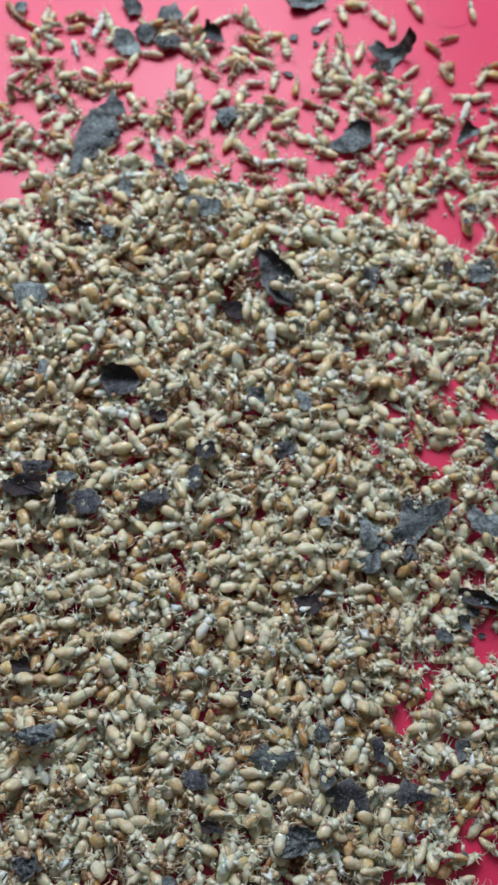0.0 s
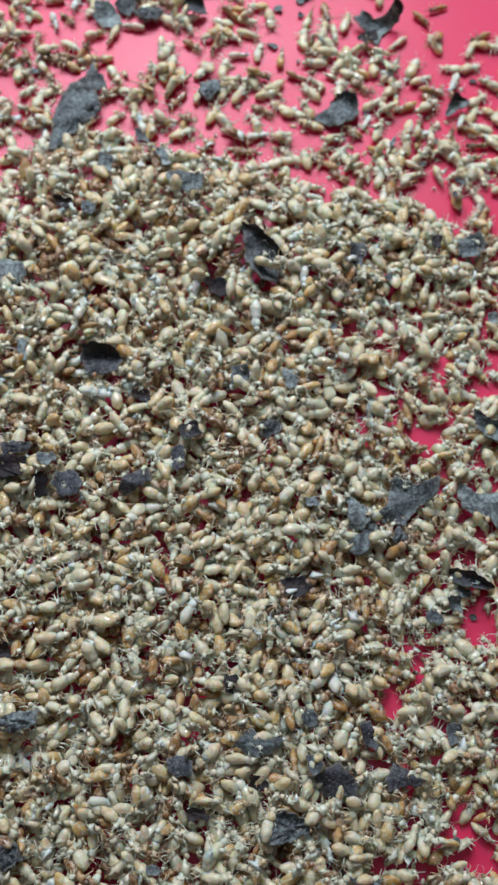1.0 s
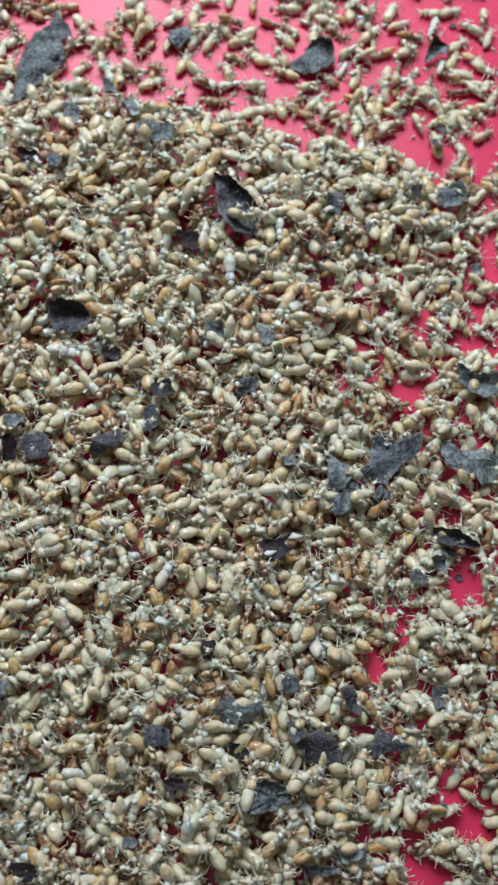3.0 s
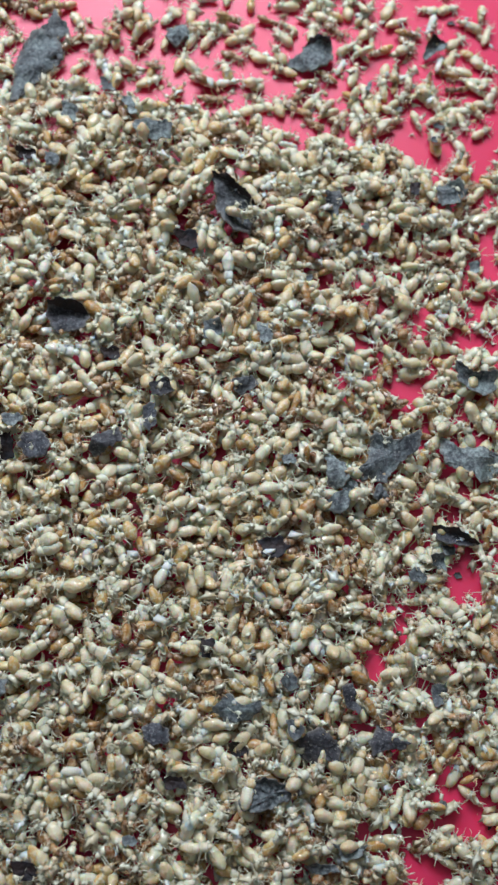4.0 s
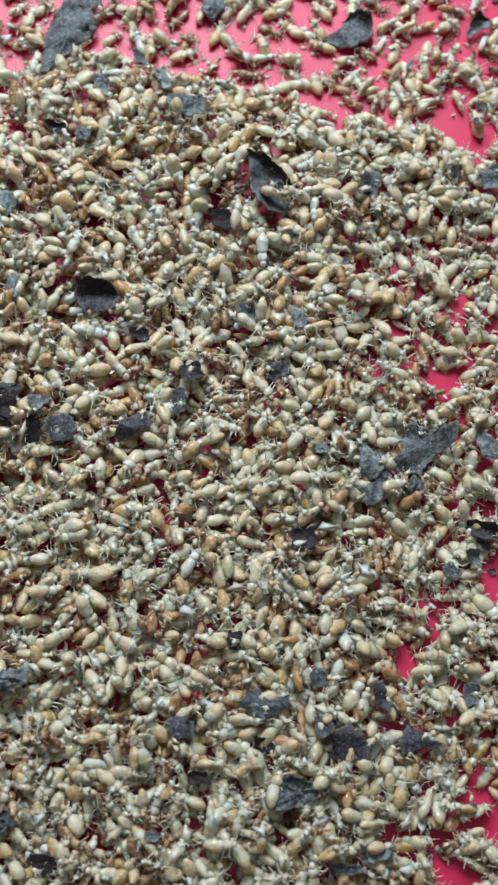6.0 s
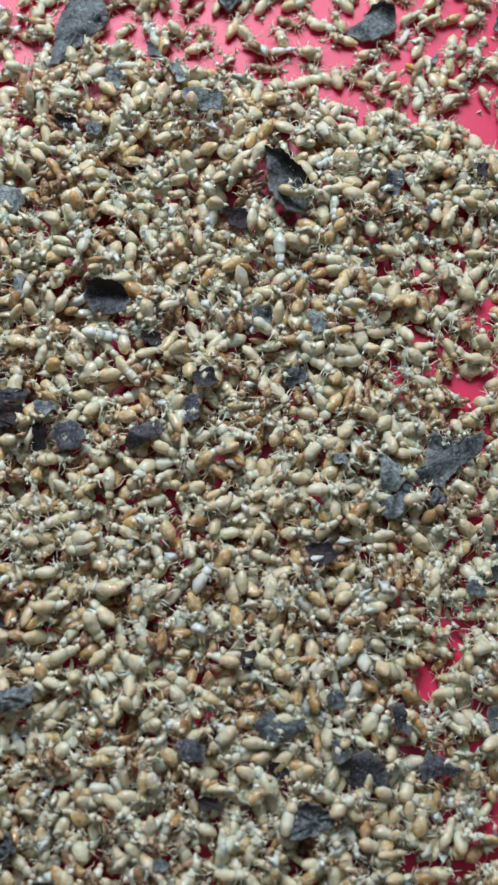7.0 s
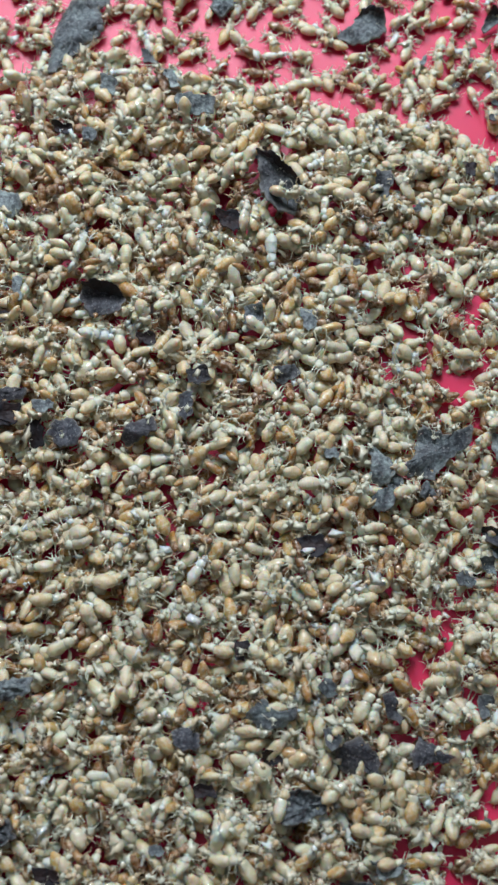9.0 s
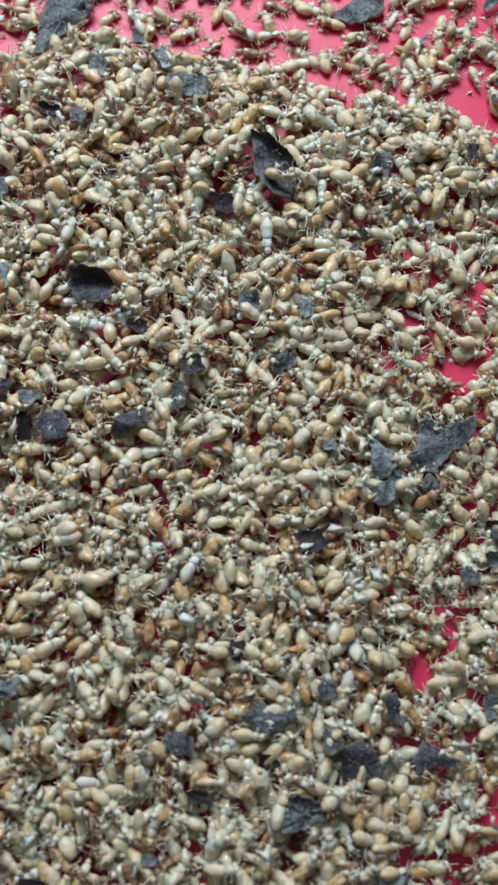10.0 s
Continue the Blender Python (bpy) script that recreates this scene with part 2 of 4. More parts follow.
def dented(shape, rng, depth):
    """The same body, a little lumpy."""
    pts, tris, along = shape
    mid = pts.mean(0)
    seed = rng.uniform(0, 50)
    swell = np.array([1 + depth * 2 * noise.noise(Vector(p * 1.1 + seed)) for p in pts])
    out = pts.copy()
    out[:, 1:] = mid[1:] + (pts[:, 1:] - mid[1:]) * swell[:, None]
    return out, tris, along


def termite_shape(kind, rng):
    """The parts of one insect: a list of (part name, material key, shape)."""
    coat = {"worker": "worker", "amber": "amber", "soldier": "amber", "pale": "pale"}[kind]
    fat = rng.uniform(0.84, 1.06) * (0.72 if kind == "soldier" else 0.82 if kind == "amber" else 0.9 if kind == "pale" else 1.0)
    long = rng.uniform(0.9, 1.1)
    bend, lift = rng.uniform(-0.35, 0.35), rng.uniform(-0.3, 0.25)
    parts = []
    s = np.linspace(0, 1, 9)
    # the abdomen: blunt tail, widest behind its middle, narrow waist
    r = 0.94 * fat * np.array([0.26, 0.64, 0.86, 0.98, 1.02, 0.98, 0.88, 0.72, 0.50])
    spine = [(-2.8 * long + 2.95 * long * q, bend * (1 - q) ** 2, -0.05 + lift * (1 - q) ** 2) for q in s]
    r = r * rng.uniform(0.94, 1.06, 9)
    parts.append(("abdomen", coat + "_abdomen", dented(hull(spine, r, 11, rng.uniform(0.72, 0.92)), rng, 0.13)))
    # the thorax: three narrow rings
    r = rng.uniform(0.9, 1.15) * np.array([0.46, 0.66, 0.62, 0.73, 0.64, 0.66, 0.34])
    spine = [(-0.15 + 1.2 * q, 0.05 * math.sin(5 * q), 0.02) for q in np.linspace(0, 1, 7)]
    parts.append(("thorax", coat + "_thorax", dented(hull(spine, r, 8, 0.72), rng, 0.22)))
    nod, shake = rng.uniform(-0.35, 0.1), rng.uniform(-0.3, 0.3)
    big = 1.25 if kind == "soldier" else 1.0
    spine = [(0.92 + 0.85 * big * q, shake * q, nod * q) for q in np.linspace(0, 1, 6)]
    pieces = [hull(spine, 0.45 * big * np.array([0.35, 0.85, 1.0, 0.98, 0.75, 0.25]), 8, 0.85)]
    if kind == "soldier":
        for w in (-1, 1):
            jaw = [(2.2, shake + w * 0.18, nod), (2.5, shake + w * 0.24, nod - 0.05), (2.75, shake + w * 0.05, nod - 0.08)]
            pieces.append(hull(jaw, [0.09, 0.07, 0.02], 4))
    head_coat = "amber_head" if kind in ("soldier", "amber") else "pale_thorax" if kind == "pale" else "worker_head"
    parts.append(("head", head_coat, joined(pieces)))
    leg_coat = {"worker": "worker_leg", "amber": "amber_leg", "soldier": "amber_leg", "pale": "pale_thorax"}[kind]
    for w in (-1, 1):
        for i, x in enumerate((0.25, 0.65, 1.05)):
            sweep, drop = rng.uniform(-0.7, 0.7) + (i - 1) * 0.5, rng.uniform(-0.5, 1.0)
            knee = (x + 0.6 * sweep, w * rng.uniform(0.6, 0.95), rng.uniform(-0.2, 0.35))
            foot = (x + 1.1 * sweep, w * rng.uniform(1.0, 1.75), -0.6 + 1.1 * drop)
            toe = (foot[0] + rng.uniform(-0.35, 0.45), foot[1] + w * 0.3, foot[2] - rng.uniform(-0.1, 0.4))
            parts.append(("leg", leg_coat, hull([(x, w * 0.25, -0.22), knee, foot, toe], [0.14, 0.11, 0.075, 0.03], 3)))
        feel = [(1.8 * big, w * 0.25 + shake, nod + 0.1), (2.2 * big, w * 0.65 + shake, nod + rng.uniform(0.0, 0.4)), (2.65 * big, w * rng.uniform(0.6, 1.2), nod + rng.uniform(-0.3, 0.5))]
        parts.append(("antenna", leg_coat, hull(feel, [0.055, 0.045, 0.025], 3)))
    return parts


def egg_shape(rng):
    r = 0.95 * np.array([0.2, 0.62, 0.88, 1.0, 0.97, 0.85, 0.6, 0.2])
    return [("abdomen", "worker_abdomen", hull([(-1.4 + 2.8 * q, 0, 0) for q in np.linspace(0, 1, 8)], r, 12, 0.9))]


rng = np.random.default_rng(7)
SHAPES = {"worker": [termite_shape("worker", rng) for _ in range(9)], "amber": [termite_shape("amber", rng) for _ in range(4)],
          "soldier": [termite_shape("soldier", rng) for _ in range(3)], "pale": [termite_shape("pale", rng) for _ in range(3)], "egg": [egg_shape(rng)]}


def mesh_of(name, pts, tris, along, mats, slots=None):
    me = bpy.data.meshes.new(name)
    me.vertices.add(len(pts))
    me.vertices.foreach_set("co", np.ascontiguousarray(pts, np.float32).ravel())
    me.loops.add(3 * len(tris))
    me.loops.foreach_set("vertex_index", np.ascontiguousarray(tris, np.int32).ravel())
    me.polygons.add(len(tris))
    me.polygons.foreach_set("loop_start", np.arange(0, 3 * len(tris), 3, dtype=np.int32))
    me.polygons.foreach_set("loop_total", np.full(len(tris), 3, np.int32))
    for m in mats:
        me.materials.append(m)
    if slots is not None:
        me.polygons.foreach_set("material_index", np.ascontiguousarray(slots, np.int32))
    me.polygons.foreach_set("use_smooth", np.ones(len(tris), bool))
    if along is not None:
        me.attributes.new("along", "FLOAT", "POINT").data.foreach_set("value", np.ascontiguousarray(along, np.float32))
    me.update(calc_edges=True)
    me.validate()
    return me


# ---- how the heap lies: a height map over the tray, on which each body comes to rest ----
CELL, X0, Y0, NX, NY = 0.25, -75.0, -95.0, 600, 880
HEIGHT = np.zeros((NY, NX))
COVERED = np.zeros((NY, NX), bool)
GX, GY = X0 + CELL * (np.arange(NX) + 0.5), Y0 + CELL * (np.arange(NY) + 0.5)

# the heap's far edge and its edge towards +x, and how thick it lies
TOP_X = [-75, -60, -53, -48, -37, -26, -13, -4, 6, 15, 22, 34, 39, 75]
TOP_Y = [62, 63, 62, 69, 74, 71, 68, 67, 62, 61, 62, 57, 52, 50]
SIDE_Y = [-95, 14, 20, 25, 32, 39, 45, 53, 90]
SIDE_X = [80, 62, 44, 43, 42, 41.5, 43, 44, 60]
HOLES = [(20.3, -39.3, 3.2, 1.7), (34.1, -59.2, 2.6, 2.4), (18.9, -65.5, 3.4, 1.8), (37.8, -23.4, 2.6, 3.4), (29.5, 9.8, 2.7, 1.8), (20.4, 18.2, 2.0, 2.0),
         (12.7, 31.0, 3.4, 1.6), (30.7, -18.9, 2.2, 2.0), (-55.2, 66.0, 4.5, 3.0), (-48.5, 55.1, 2.4, 2.4), (24.0, 30.8, 3.0, 1.8), (15.3, -35.5, 2.4, 1.5), (30.6, 25.0, 2.6, 1.6), (-54.9, 37.8, 2.4, 2.0), (-50.5, 57.5, 3.4, 2.0), (-43.5, 60.5, 2.6, 1.4), (-21.0, 65.5, 3.0, 1.4), (-8.0, 63.0, 2.8, 1.4), (-35.0, 52.0, 2.0, 1.2),
         (35.1, -12.5, 2.3, 1.6), (37.1, -26.3, 2.3, 1.6), (-6.3, -70.0, 2.3, 1.6), (8.8, -71.1, 2.3, 1.6), (36.0, -66.2, 2.3, 1.6), (33.9, 25.7, 2.3, 1.6), (38.8, 38.4, 2.3, 1.6),
         (-5.7, -72.6, 3, 2), (7.1, -72.9, 2, 1.6), (24.7, -66.2, 2.8, 2), (29.0, -72.1, 3.6, 2.4), (30.8, -65.2, 2.6, 1.4), (39.0, -73.4, 3, 2), (38.9, -61.1, 2, 1.5), (13.5, -70.1, 2, 1.2), (46.4, 18.8, 3.5, 3), (25.4, 35.3, 2.6, 1.5), (17.0, 31.2, 2, 1.3), (19.0, 20.9, 1.6, 1.3), (39.1, 21.6, 2, 1.6)]


def lumps(x, y, size, seed):
    return noise.noise(Vector((x / size, y / size, seed)))


def thickness_at(x, y):
    """Millimetres of termites that lie here."""
    inside = min(np.interp(x, TOP_X, TOP_Y) - y, np.interp(y, SIDE_Y, SIDE_X) - x)
    if inside < 0:
        return 0.0
    thin = np.interp(x, [8, 18, 26], [0, 0.8, 1.0]) * np.interp(y, [-62, -45, 30, 50], [0.9, 1.0, 1.0, 0.3])
    t = 5.2 - 3.7 * thin + lumps(x, y, 9.0, 3.0) + (2.8 - 1.6 * thin) * lumps(x, y, 3.6, 8.0) + 2.6 * thin * lumps(x, y, 1.9, 5.0)
    t -= 0.9 * np.interp(x, [14, 24], [0, 1]) * np.interp(y, [-62, -56, 4, 12], [1, 0, 0, 0.6])
    t *= np.interp(inside, [0, 3, 11], [0.3, 0.55, 1.0])
    for hx, hy, rx, ry in HOLES:
        q = ((x - hx) / rx) ** 2 + ((y - hy) / ry) ** 2 + 1.1 * lumps(x, y, 2.2, 1.0)
        if q < 2.0:
            t *= max(0.0, min(1.0, q - 0.55))
    return t


THICK = np.array([[thickness_at(x, y) for x in np.arange(-75, 75, 0.75)] for y in np.arange(-95, 95, 0.75)])


def thickness(x, y):
    return THICK[int((y + 95) / 0.75), int((x + 75) / 0.75)]


def footprint(x, y, yaw, half_long, half_wide):
    reach = max(half_long, half_wide) + CELL
    i0, i1 = max(int((x - reach - X0) / CELL), 0), min(int((x + reach - X0) / CELL) + 1, NX)
    j0, j1 = max(int((y - reach - Y0) / CELL), 0), min(int((y + reach - Y0) / CELL) + 1, NY)
    dx, dy = GX[i0:i1][None] - x, GY[j0:j1][:, None] - y
    u, v = dx * math.cos(yaw) + dy * math.sin(yaw), dy * math.cos(yaw) - dx * math.sin(yaw)
    return slice(j0, j1), slice(i0, i1), u, v, (u / half_long) ** 2 + (v / half_wide) ** 2


def rest(x, y, yaw, size=1.0):
    """Where a body comes to rest: its height and slope, and what it covers."""
    j, i, u, v, q = footprint(x, y, yaw, 2.3 * size, 1.0 * size)
    h, under = HEIGHT[j, i], q < 1
    front, back = h[under & (u > 0.2)], h[under & (u < -0.2)]
    if len(front) < 3 or len(back) < 3:
        return None
    zf, zb = np.percentile(front, 50), np.percentile(back, 50)
    return (zf + zb) / 2, math.atan2(zf - zb, 2.6 * size), (j, i, u, q, under)


def settle(x, y, yaw, size=1.0, limit=None):
    found = rest(x, y, yaw, size)
    if found is None or (limit is not None and found[0] + 0.7 > limit):
        return None
    base, pitch, (j, i, u, q, under) = found
    pitch = max(-0.6, min(0.6, pitch))
    top = base + u * math.tan(pitch) + 1.75 * size * np.sqrt(np.clip(1 - q, 0, 1))
    HEIGHT[j, i] = np.where(under, np.maximum(HEIGHT[j, i], top), HEIGHT[j, i])
    return base, pitch


LAID = []   # kind, shape number, place and turn, size, single or in the heap


def lay(kind, x, y, yaw, roll, size, base, pitch, single):
    m = Matrix.Translation((x * MM, y * MM, (base + 0.82 * size) * MM)) @ Matrix.Rotation(yaw, 4, "Z") @ Matrix.Rotation(-pitch, 4, "Y") @ Matrix.Rotation(roll, 4, "X")
    LAID.append((kind, rng.integers(len(SHAPES[kind])), m @ Matrix.Diagonal((size, size, size, 1)), single))


def put(kind, x, y, degrees):
    """One insect at its own place on the tray or the heap."""
    size, yaw = rng.uniform(1.06, 1.24) * (0.8 if kind == "pale" else 1.0), radians(degrees)
    done = settle(x, y, yaw, size)
    roll = rng.choice([0.0, 0.0, 1.4, -1.4, 3.1]) + rng.uniform(-0.3, 0.3)
    lay(kind, x, y, yaw, roll, size, *done, True)


def strew(tries, cover):
    """Fill the heap up to its thickness, hollows first. cover: whether bodies may lie on the flakes."""
    for _ in range(tries):
        y, yaw = rng.uniform(-78, 78), rng.uniform(0, 2 * math.pi)
        x = rng.uniform(np.interp(y, [-75, 80], [-52, -66]), 55)
        t = thickness(x, y)
        if t < 0.95:
            continue
        i, j = int((x - X0) / CELL), int((y - Y0) / CELL)
        near = HEIGHT[j - 5:j + 6:2, i - 5:i + 6:2]
        dj, di = np.unravel_index(np.argmin(near), near.shape)
        x, y = x + (2 * di - 5) * CELL, y + (2 * dj - 5) * CELL
        t = thickness(x, y)
        if COVERED[int((y - Y0) / CELL), int((x - X0) / CELL)] and rng.random() > cover:
            continue
        size = rng.uniform(1.08, 1.34) * np.interp(y, [-70, 70], [0.97, 1.08])
        done = settle(x, y, yaw, size, t)
        if done is None:
            continue
        # deeper bodies are more often brown, which paints shade into the gaps
        brown = np.interp(t - done[0], [0.9, 2.3], [0.05, 0.58])
        kind = rng.choice(["worker", "amber", "soldier", "pale"], p=[0.95 - brown, brown, 0.03, 0.02])
        roll = math.pi * (rng.random() < 0.5) + rng.normal(0, 0.8)
        lay(kind, x, y, yaw, roll, size, done[0], done[1] + rng.normal(0, 0.26), False)


def torn_skin(x, y, z, size):
    """A small crumpled skin with a jagged rim, thin but closed."""
    n = 9
    turn = np.arange(n) * 2 * math.pi / n + rng.uniform(-0.25, 0.25, n)
    far = size * np.where(np.arange(n) % 2, rng.uniform(0.75, 1.2, n), rng.uniform(0.5, 0.85, n))
    rim = np.stack([1.3 * far * np.cos(turn), 0.65 * far * np.sin(turn), rng.normal(0, 0.12, n) * size - 0.25 * far * np.sin(turn) ** 2], 1)
    pts = np.vstack([rim, [(0, 0, 0.28 * size)], [(0, 0, -0.12)]])
    q = Euler((rng.normal(0, 0.5), rng.normal(0, 0.5), rng.uniform(0, 6.28))).to_matrix()
    tris = [(k, (k + 1) % n, n) for k in range(n)] + [((k + 1) % n, k, n + 1) for k in range(n)]
    return pts @ np.array(q).T + (x, y, z), np.array(tris), np.full(n + 2, 0.5)


def scraps(count):
    """Loose legs, torn skins, shed skins and crumbs that lie all over the heap: points, triangles and material keys."""
    made = []
    for _ in range(count):
        y = rng.uniform(-78, 92)
        x = rng.uniform(np.interp(y, [-75, 80], [-52, -66]), 55)
        i, j = int((x - X0) / CELL), int((y - Y0) / CELL)
        apart = thickness(x, y) < 0.8
        if apart and (HEIGHT[j - 3:j + 4, i - 3:i + 4].max() < 0.3 or rng.random() < 0.45):
            continue
        if COVERED[j, i] and rng.random() < 0.85:
            continue
        sort = rng.random() * (0.66 if apart else 1.0)
        # crumbs sink into hollows; their mostly brown mix adds to the gaps' shade
        if sort > 0.62:
            near = HEIGHT[j - 4:j + 5, i - 4:i + 5]
            dj, di = np.unravel_index(np.argmin(near), near.shape)
            i, j = i - 4 + di, j - 4 + dj
            x, y = X0 + CELL * (i + 0.5), Y0 + CELL * (j + 0.5)
        z = HEIGHT[j, i] - 0.15
        a = rng.normal(0, 1, (3, 3)) * (1, 1, 0.5)
        if sort < 0.11:
            bends = np.cumsum(np.vstack([np.zeros(3), a[0] * 0.5, a[0] * 0.35 + a[1] * 0.3, a[1] * 0.4]), 0)
            made.append((hull(bends + (x, y, z), [0.07, 0.09, 0.07, 0.03], 3), "worker_leg"))
        elif sort < 0.48:
            # a torn front body with its legs
            key = "worker_leg" if sort < 0.40 else "pale_thorax" if sort < 0.42 else "amber_leg"
            way = a[0] / np.linalg.norm(a[0]) * 0.55
            body = np.array([x, y, z + 0.2]) + np.outer([-1.0, -0.3, 0.4, 1.0], way)
            made.append((hull(body, 0.46 * np.array([0.5, 1.0, 0.8, 0.4]) * rng.uniform(0.7, 1.3, 4), 5, rng.uniform(0.4, 0.8)), key))
            for k in range(5):
                d = rng.normal(0, 1, 3) * (1, 1, 0.6)
                d /= np.linalg.norm(d)
                start = body[1 + k % 2]
                made.append((hull([start, start + 0.55 * d, start + 0.8 * d + rng.normal(0, 0.25, 3), start + 1.1 * d + rng.normal(0, 0.4, 3)], [0.13, 0.11, 0.08, 0.04], 3), key))
        elif sort < 0.62:
            made.append((torn_skin(x, y, z + 0.25, rng.uniform(0.85, 1.8)), "shred" if sort < 0.58 else "amber_thorax" if sort < 0.59 else "pale_thorax"))
        else:
            bends = np.cumsum(np.vstack([np.zeros(3), a[0] * 0.32, a[0] * 0.3 + a[1] * 0.16, a[1] * 0.3]), 0)
            key = "worker_thorax" if sort < 0.65 else "amber_thorax" if sort < 0.88 else "amber_abdomen" if sort < 0.97 else "dark_flake_and_shade"
            w = rng.uniform(0.25, 0.55)
            made.append((hull(bends + (x, y, z), w * np.array([0.4, 1.0, 0.8, 0.25]) * rng.uniform(0.6, 1.4, 4), 5, rng.uniform(0.2, 0.6)), key))
    return made


# ---- flakes of dry crust ----
def flake_points(corners, curl, axis, seed, thick, fold):
    """A ragged, curled plate: an outline of corners roughened between them, rings to its middle, a top and an underside."""
    r = random.Random(seed)
    c = np.array(corners)
    if np.cross(c[1] - c[0], c[2] - c[1]) < 0:
        c = c[::-1]
    edge = []
    for a, b in zip(c, np.roll(c, -1, 0)):
        steps = max(2, int(np.linalg.norm(b - a) / 0.4))
        nrm = np.array((b - a)[::-1]) * (1, -1) / max(np.linalg.norm(b - a), 1e-6)
        for k in range(steps):
            share = (k + r.uniform(-0.35, 0.35) * (k > 0)) / steps
            edge.append(a + (b - a) * share + nrm * (k > 0) * (0.5 * noise.noise(Vector((*(a + (b - a) * share) * 0.7, seed))) + 0.35 * noise.noise(Vector((*(a + (b - a) * share) * 2.1, seed))) + r.uniform(-0.09, 0.09)))
    edge = np.array(edge)
    n, rings = len(edge), 7
    warp = 0.6 + 0.16 * np.abs(c).max()
    creases = []
    for _ in range(3 if np.abs(c).max() > 2.5 else 2):
        turn = r.uniform(0, 2 * math.pi)
        creases.append((math.cos(turn), math.sin(turn), r.uniform(0.0, 0.5) * np.abs(c).max(), r.uniform(-0.55, 0.75)))
    ca, sa = math.cos(radians(axis)), math.sin(radians(axis))
    half = max(np.abs(edge @ (-sa, ca)).max(), 0.5)
    pts, rim, bent = [], [], []
    for k in range(rings):
        for e in edge * (1 - (k / rings) ** 1.3):
            across = (e @ (-sa, ca)) / half
            z = curl * across * abs(across) ** 0.6 * (1 if across > 0 else -0.4) + warp * noise.noise(Vector((e[0] * 0.3, e[1] * 0.3, seed * 1.37))) + 0.14 * noise.noise(Vector((e[0] * 1.3, e[1] * 1.5, seed + 9)))
            z += sum(slope * max(0.0, e[0] * nx + e[1] * ny - off) for nx, ny, off, slope in creases)
            if thick > 0.5:
                z += 0.7 * noise.noise(Vector((e[0] * 1.5, e[1] * 1.5, seed + 3)))
            past = 0.0
            if fold:
                # the part past a line is bent up round it
                nx, ny = math.cos(radians(fold[0])), math.sin(radians(fold[0]))
                past = max(0.0, e[0] * nx + e[1] * ny - fold[1])
                lean = radians(fold[2]) * min(1.0, past / 0.8)
                give = past * (1 - math.cos(lean))
                e, z = (e[0] - nx * give, e[1] - ny * give), z + past * math.sin(lean)
            pts.append((e[0], e[1], z)), rim.append(1.0 if k == 0 else 0.35 if k == 1 else 0.0), bent.append(past > 0.35)
    pts.append((0, 0, warp * noise.noise(Vector((0, 0, seed))))), rim.append(0.0), bent.append(False)
    top = np.array(pts)
    low = top.copy()
    low[:, 2] -= thick
    m = len(top)
    tris = []
    for k in range(rings - 1):
        for i in range(n):
            a, b, d, e = k * n + i, k * n + (i + 1) % n, (k + 1) * n + (i + 1) % n, (k + 1) * n + i
            tris += [(a, b, d), (a, d, e), (m + b, m + a, m + d), (m + d, m + a, m + e)]
    last = (rings - 1) * n
    for i in range(n):
        j = (i + 1) % n
        tris += [(last + i, last + j, m - 1), (m + last + j, m + last + i, 2 * m - 1), (i, m + i, m + j), (i, m + j, j)]
    # bent triangles go to slot 1, which is coloured dark as if shaded
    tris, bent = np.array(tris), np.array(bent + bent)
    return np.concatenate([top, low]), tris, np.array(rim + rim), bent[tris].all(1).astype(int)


FLAKES = []
WORDS = {"large": "large dark grey ragged flake of dry crust lying among termites", "mid": "dark grey curled flake of dry crust lying among termites",
         "fan": "curved grey flake of dry crust standing off the red tray", "leaf": "long grey flake with a curled edge blackened as shade among termites",
         "dusky": "dusky blue-grey flake of damp crust lying among termites", "dark": "blackish curled flake half buried among termites; some of these stand in for shade", "lump": "rough dark grey crumb of crust among termites", "chip": "small grey chip of crust"}


def inside(u, v, corners):
    """Whether each of the places (u, v) lies within an outline."""
    hit = np.zeros(np.broadcast(u, v).shape, bool)
    for (ax, ay), (bx, by) in zip(corners, np.roll(corners, -1, 0)):
        if ay != by:
            hit ^= ((ay > v) != (by > v)) & (u < (bx - ax) * (v - ay) / (by - ay) + ax)
    return hit


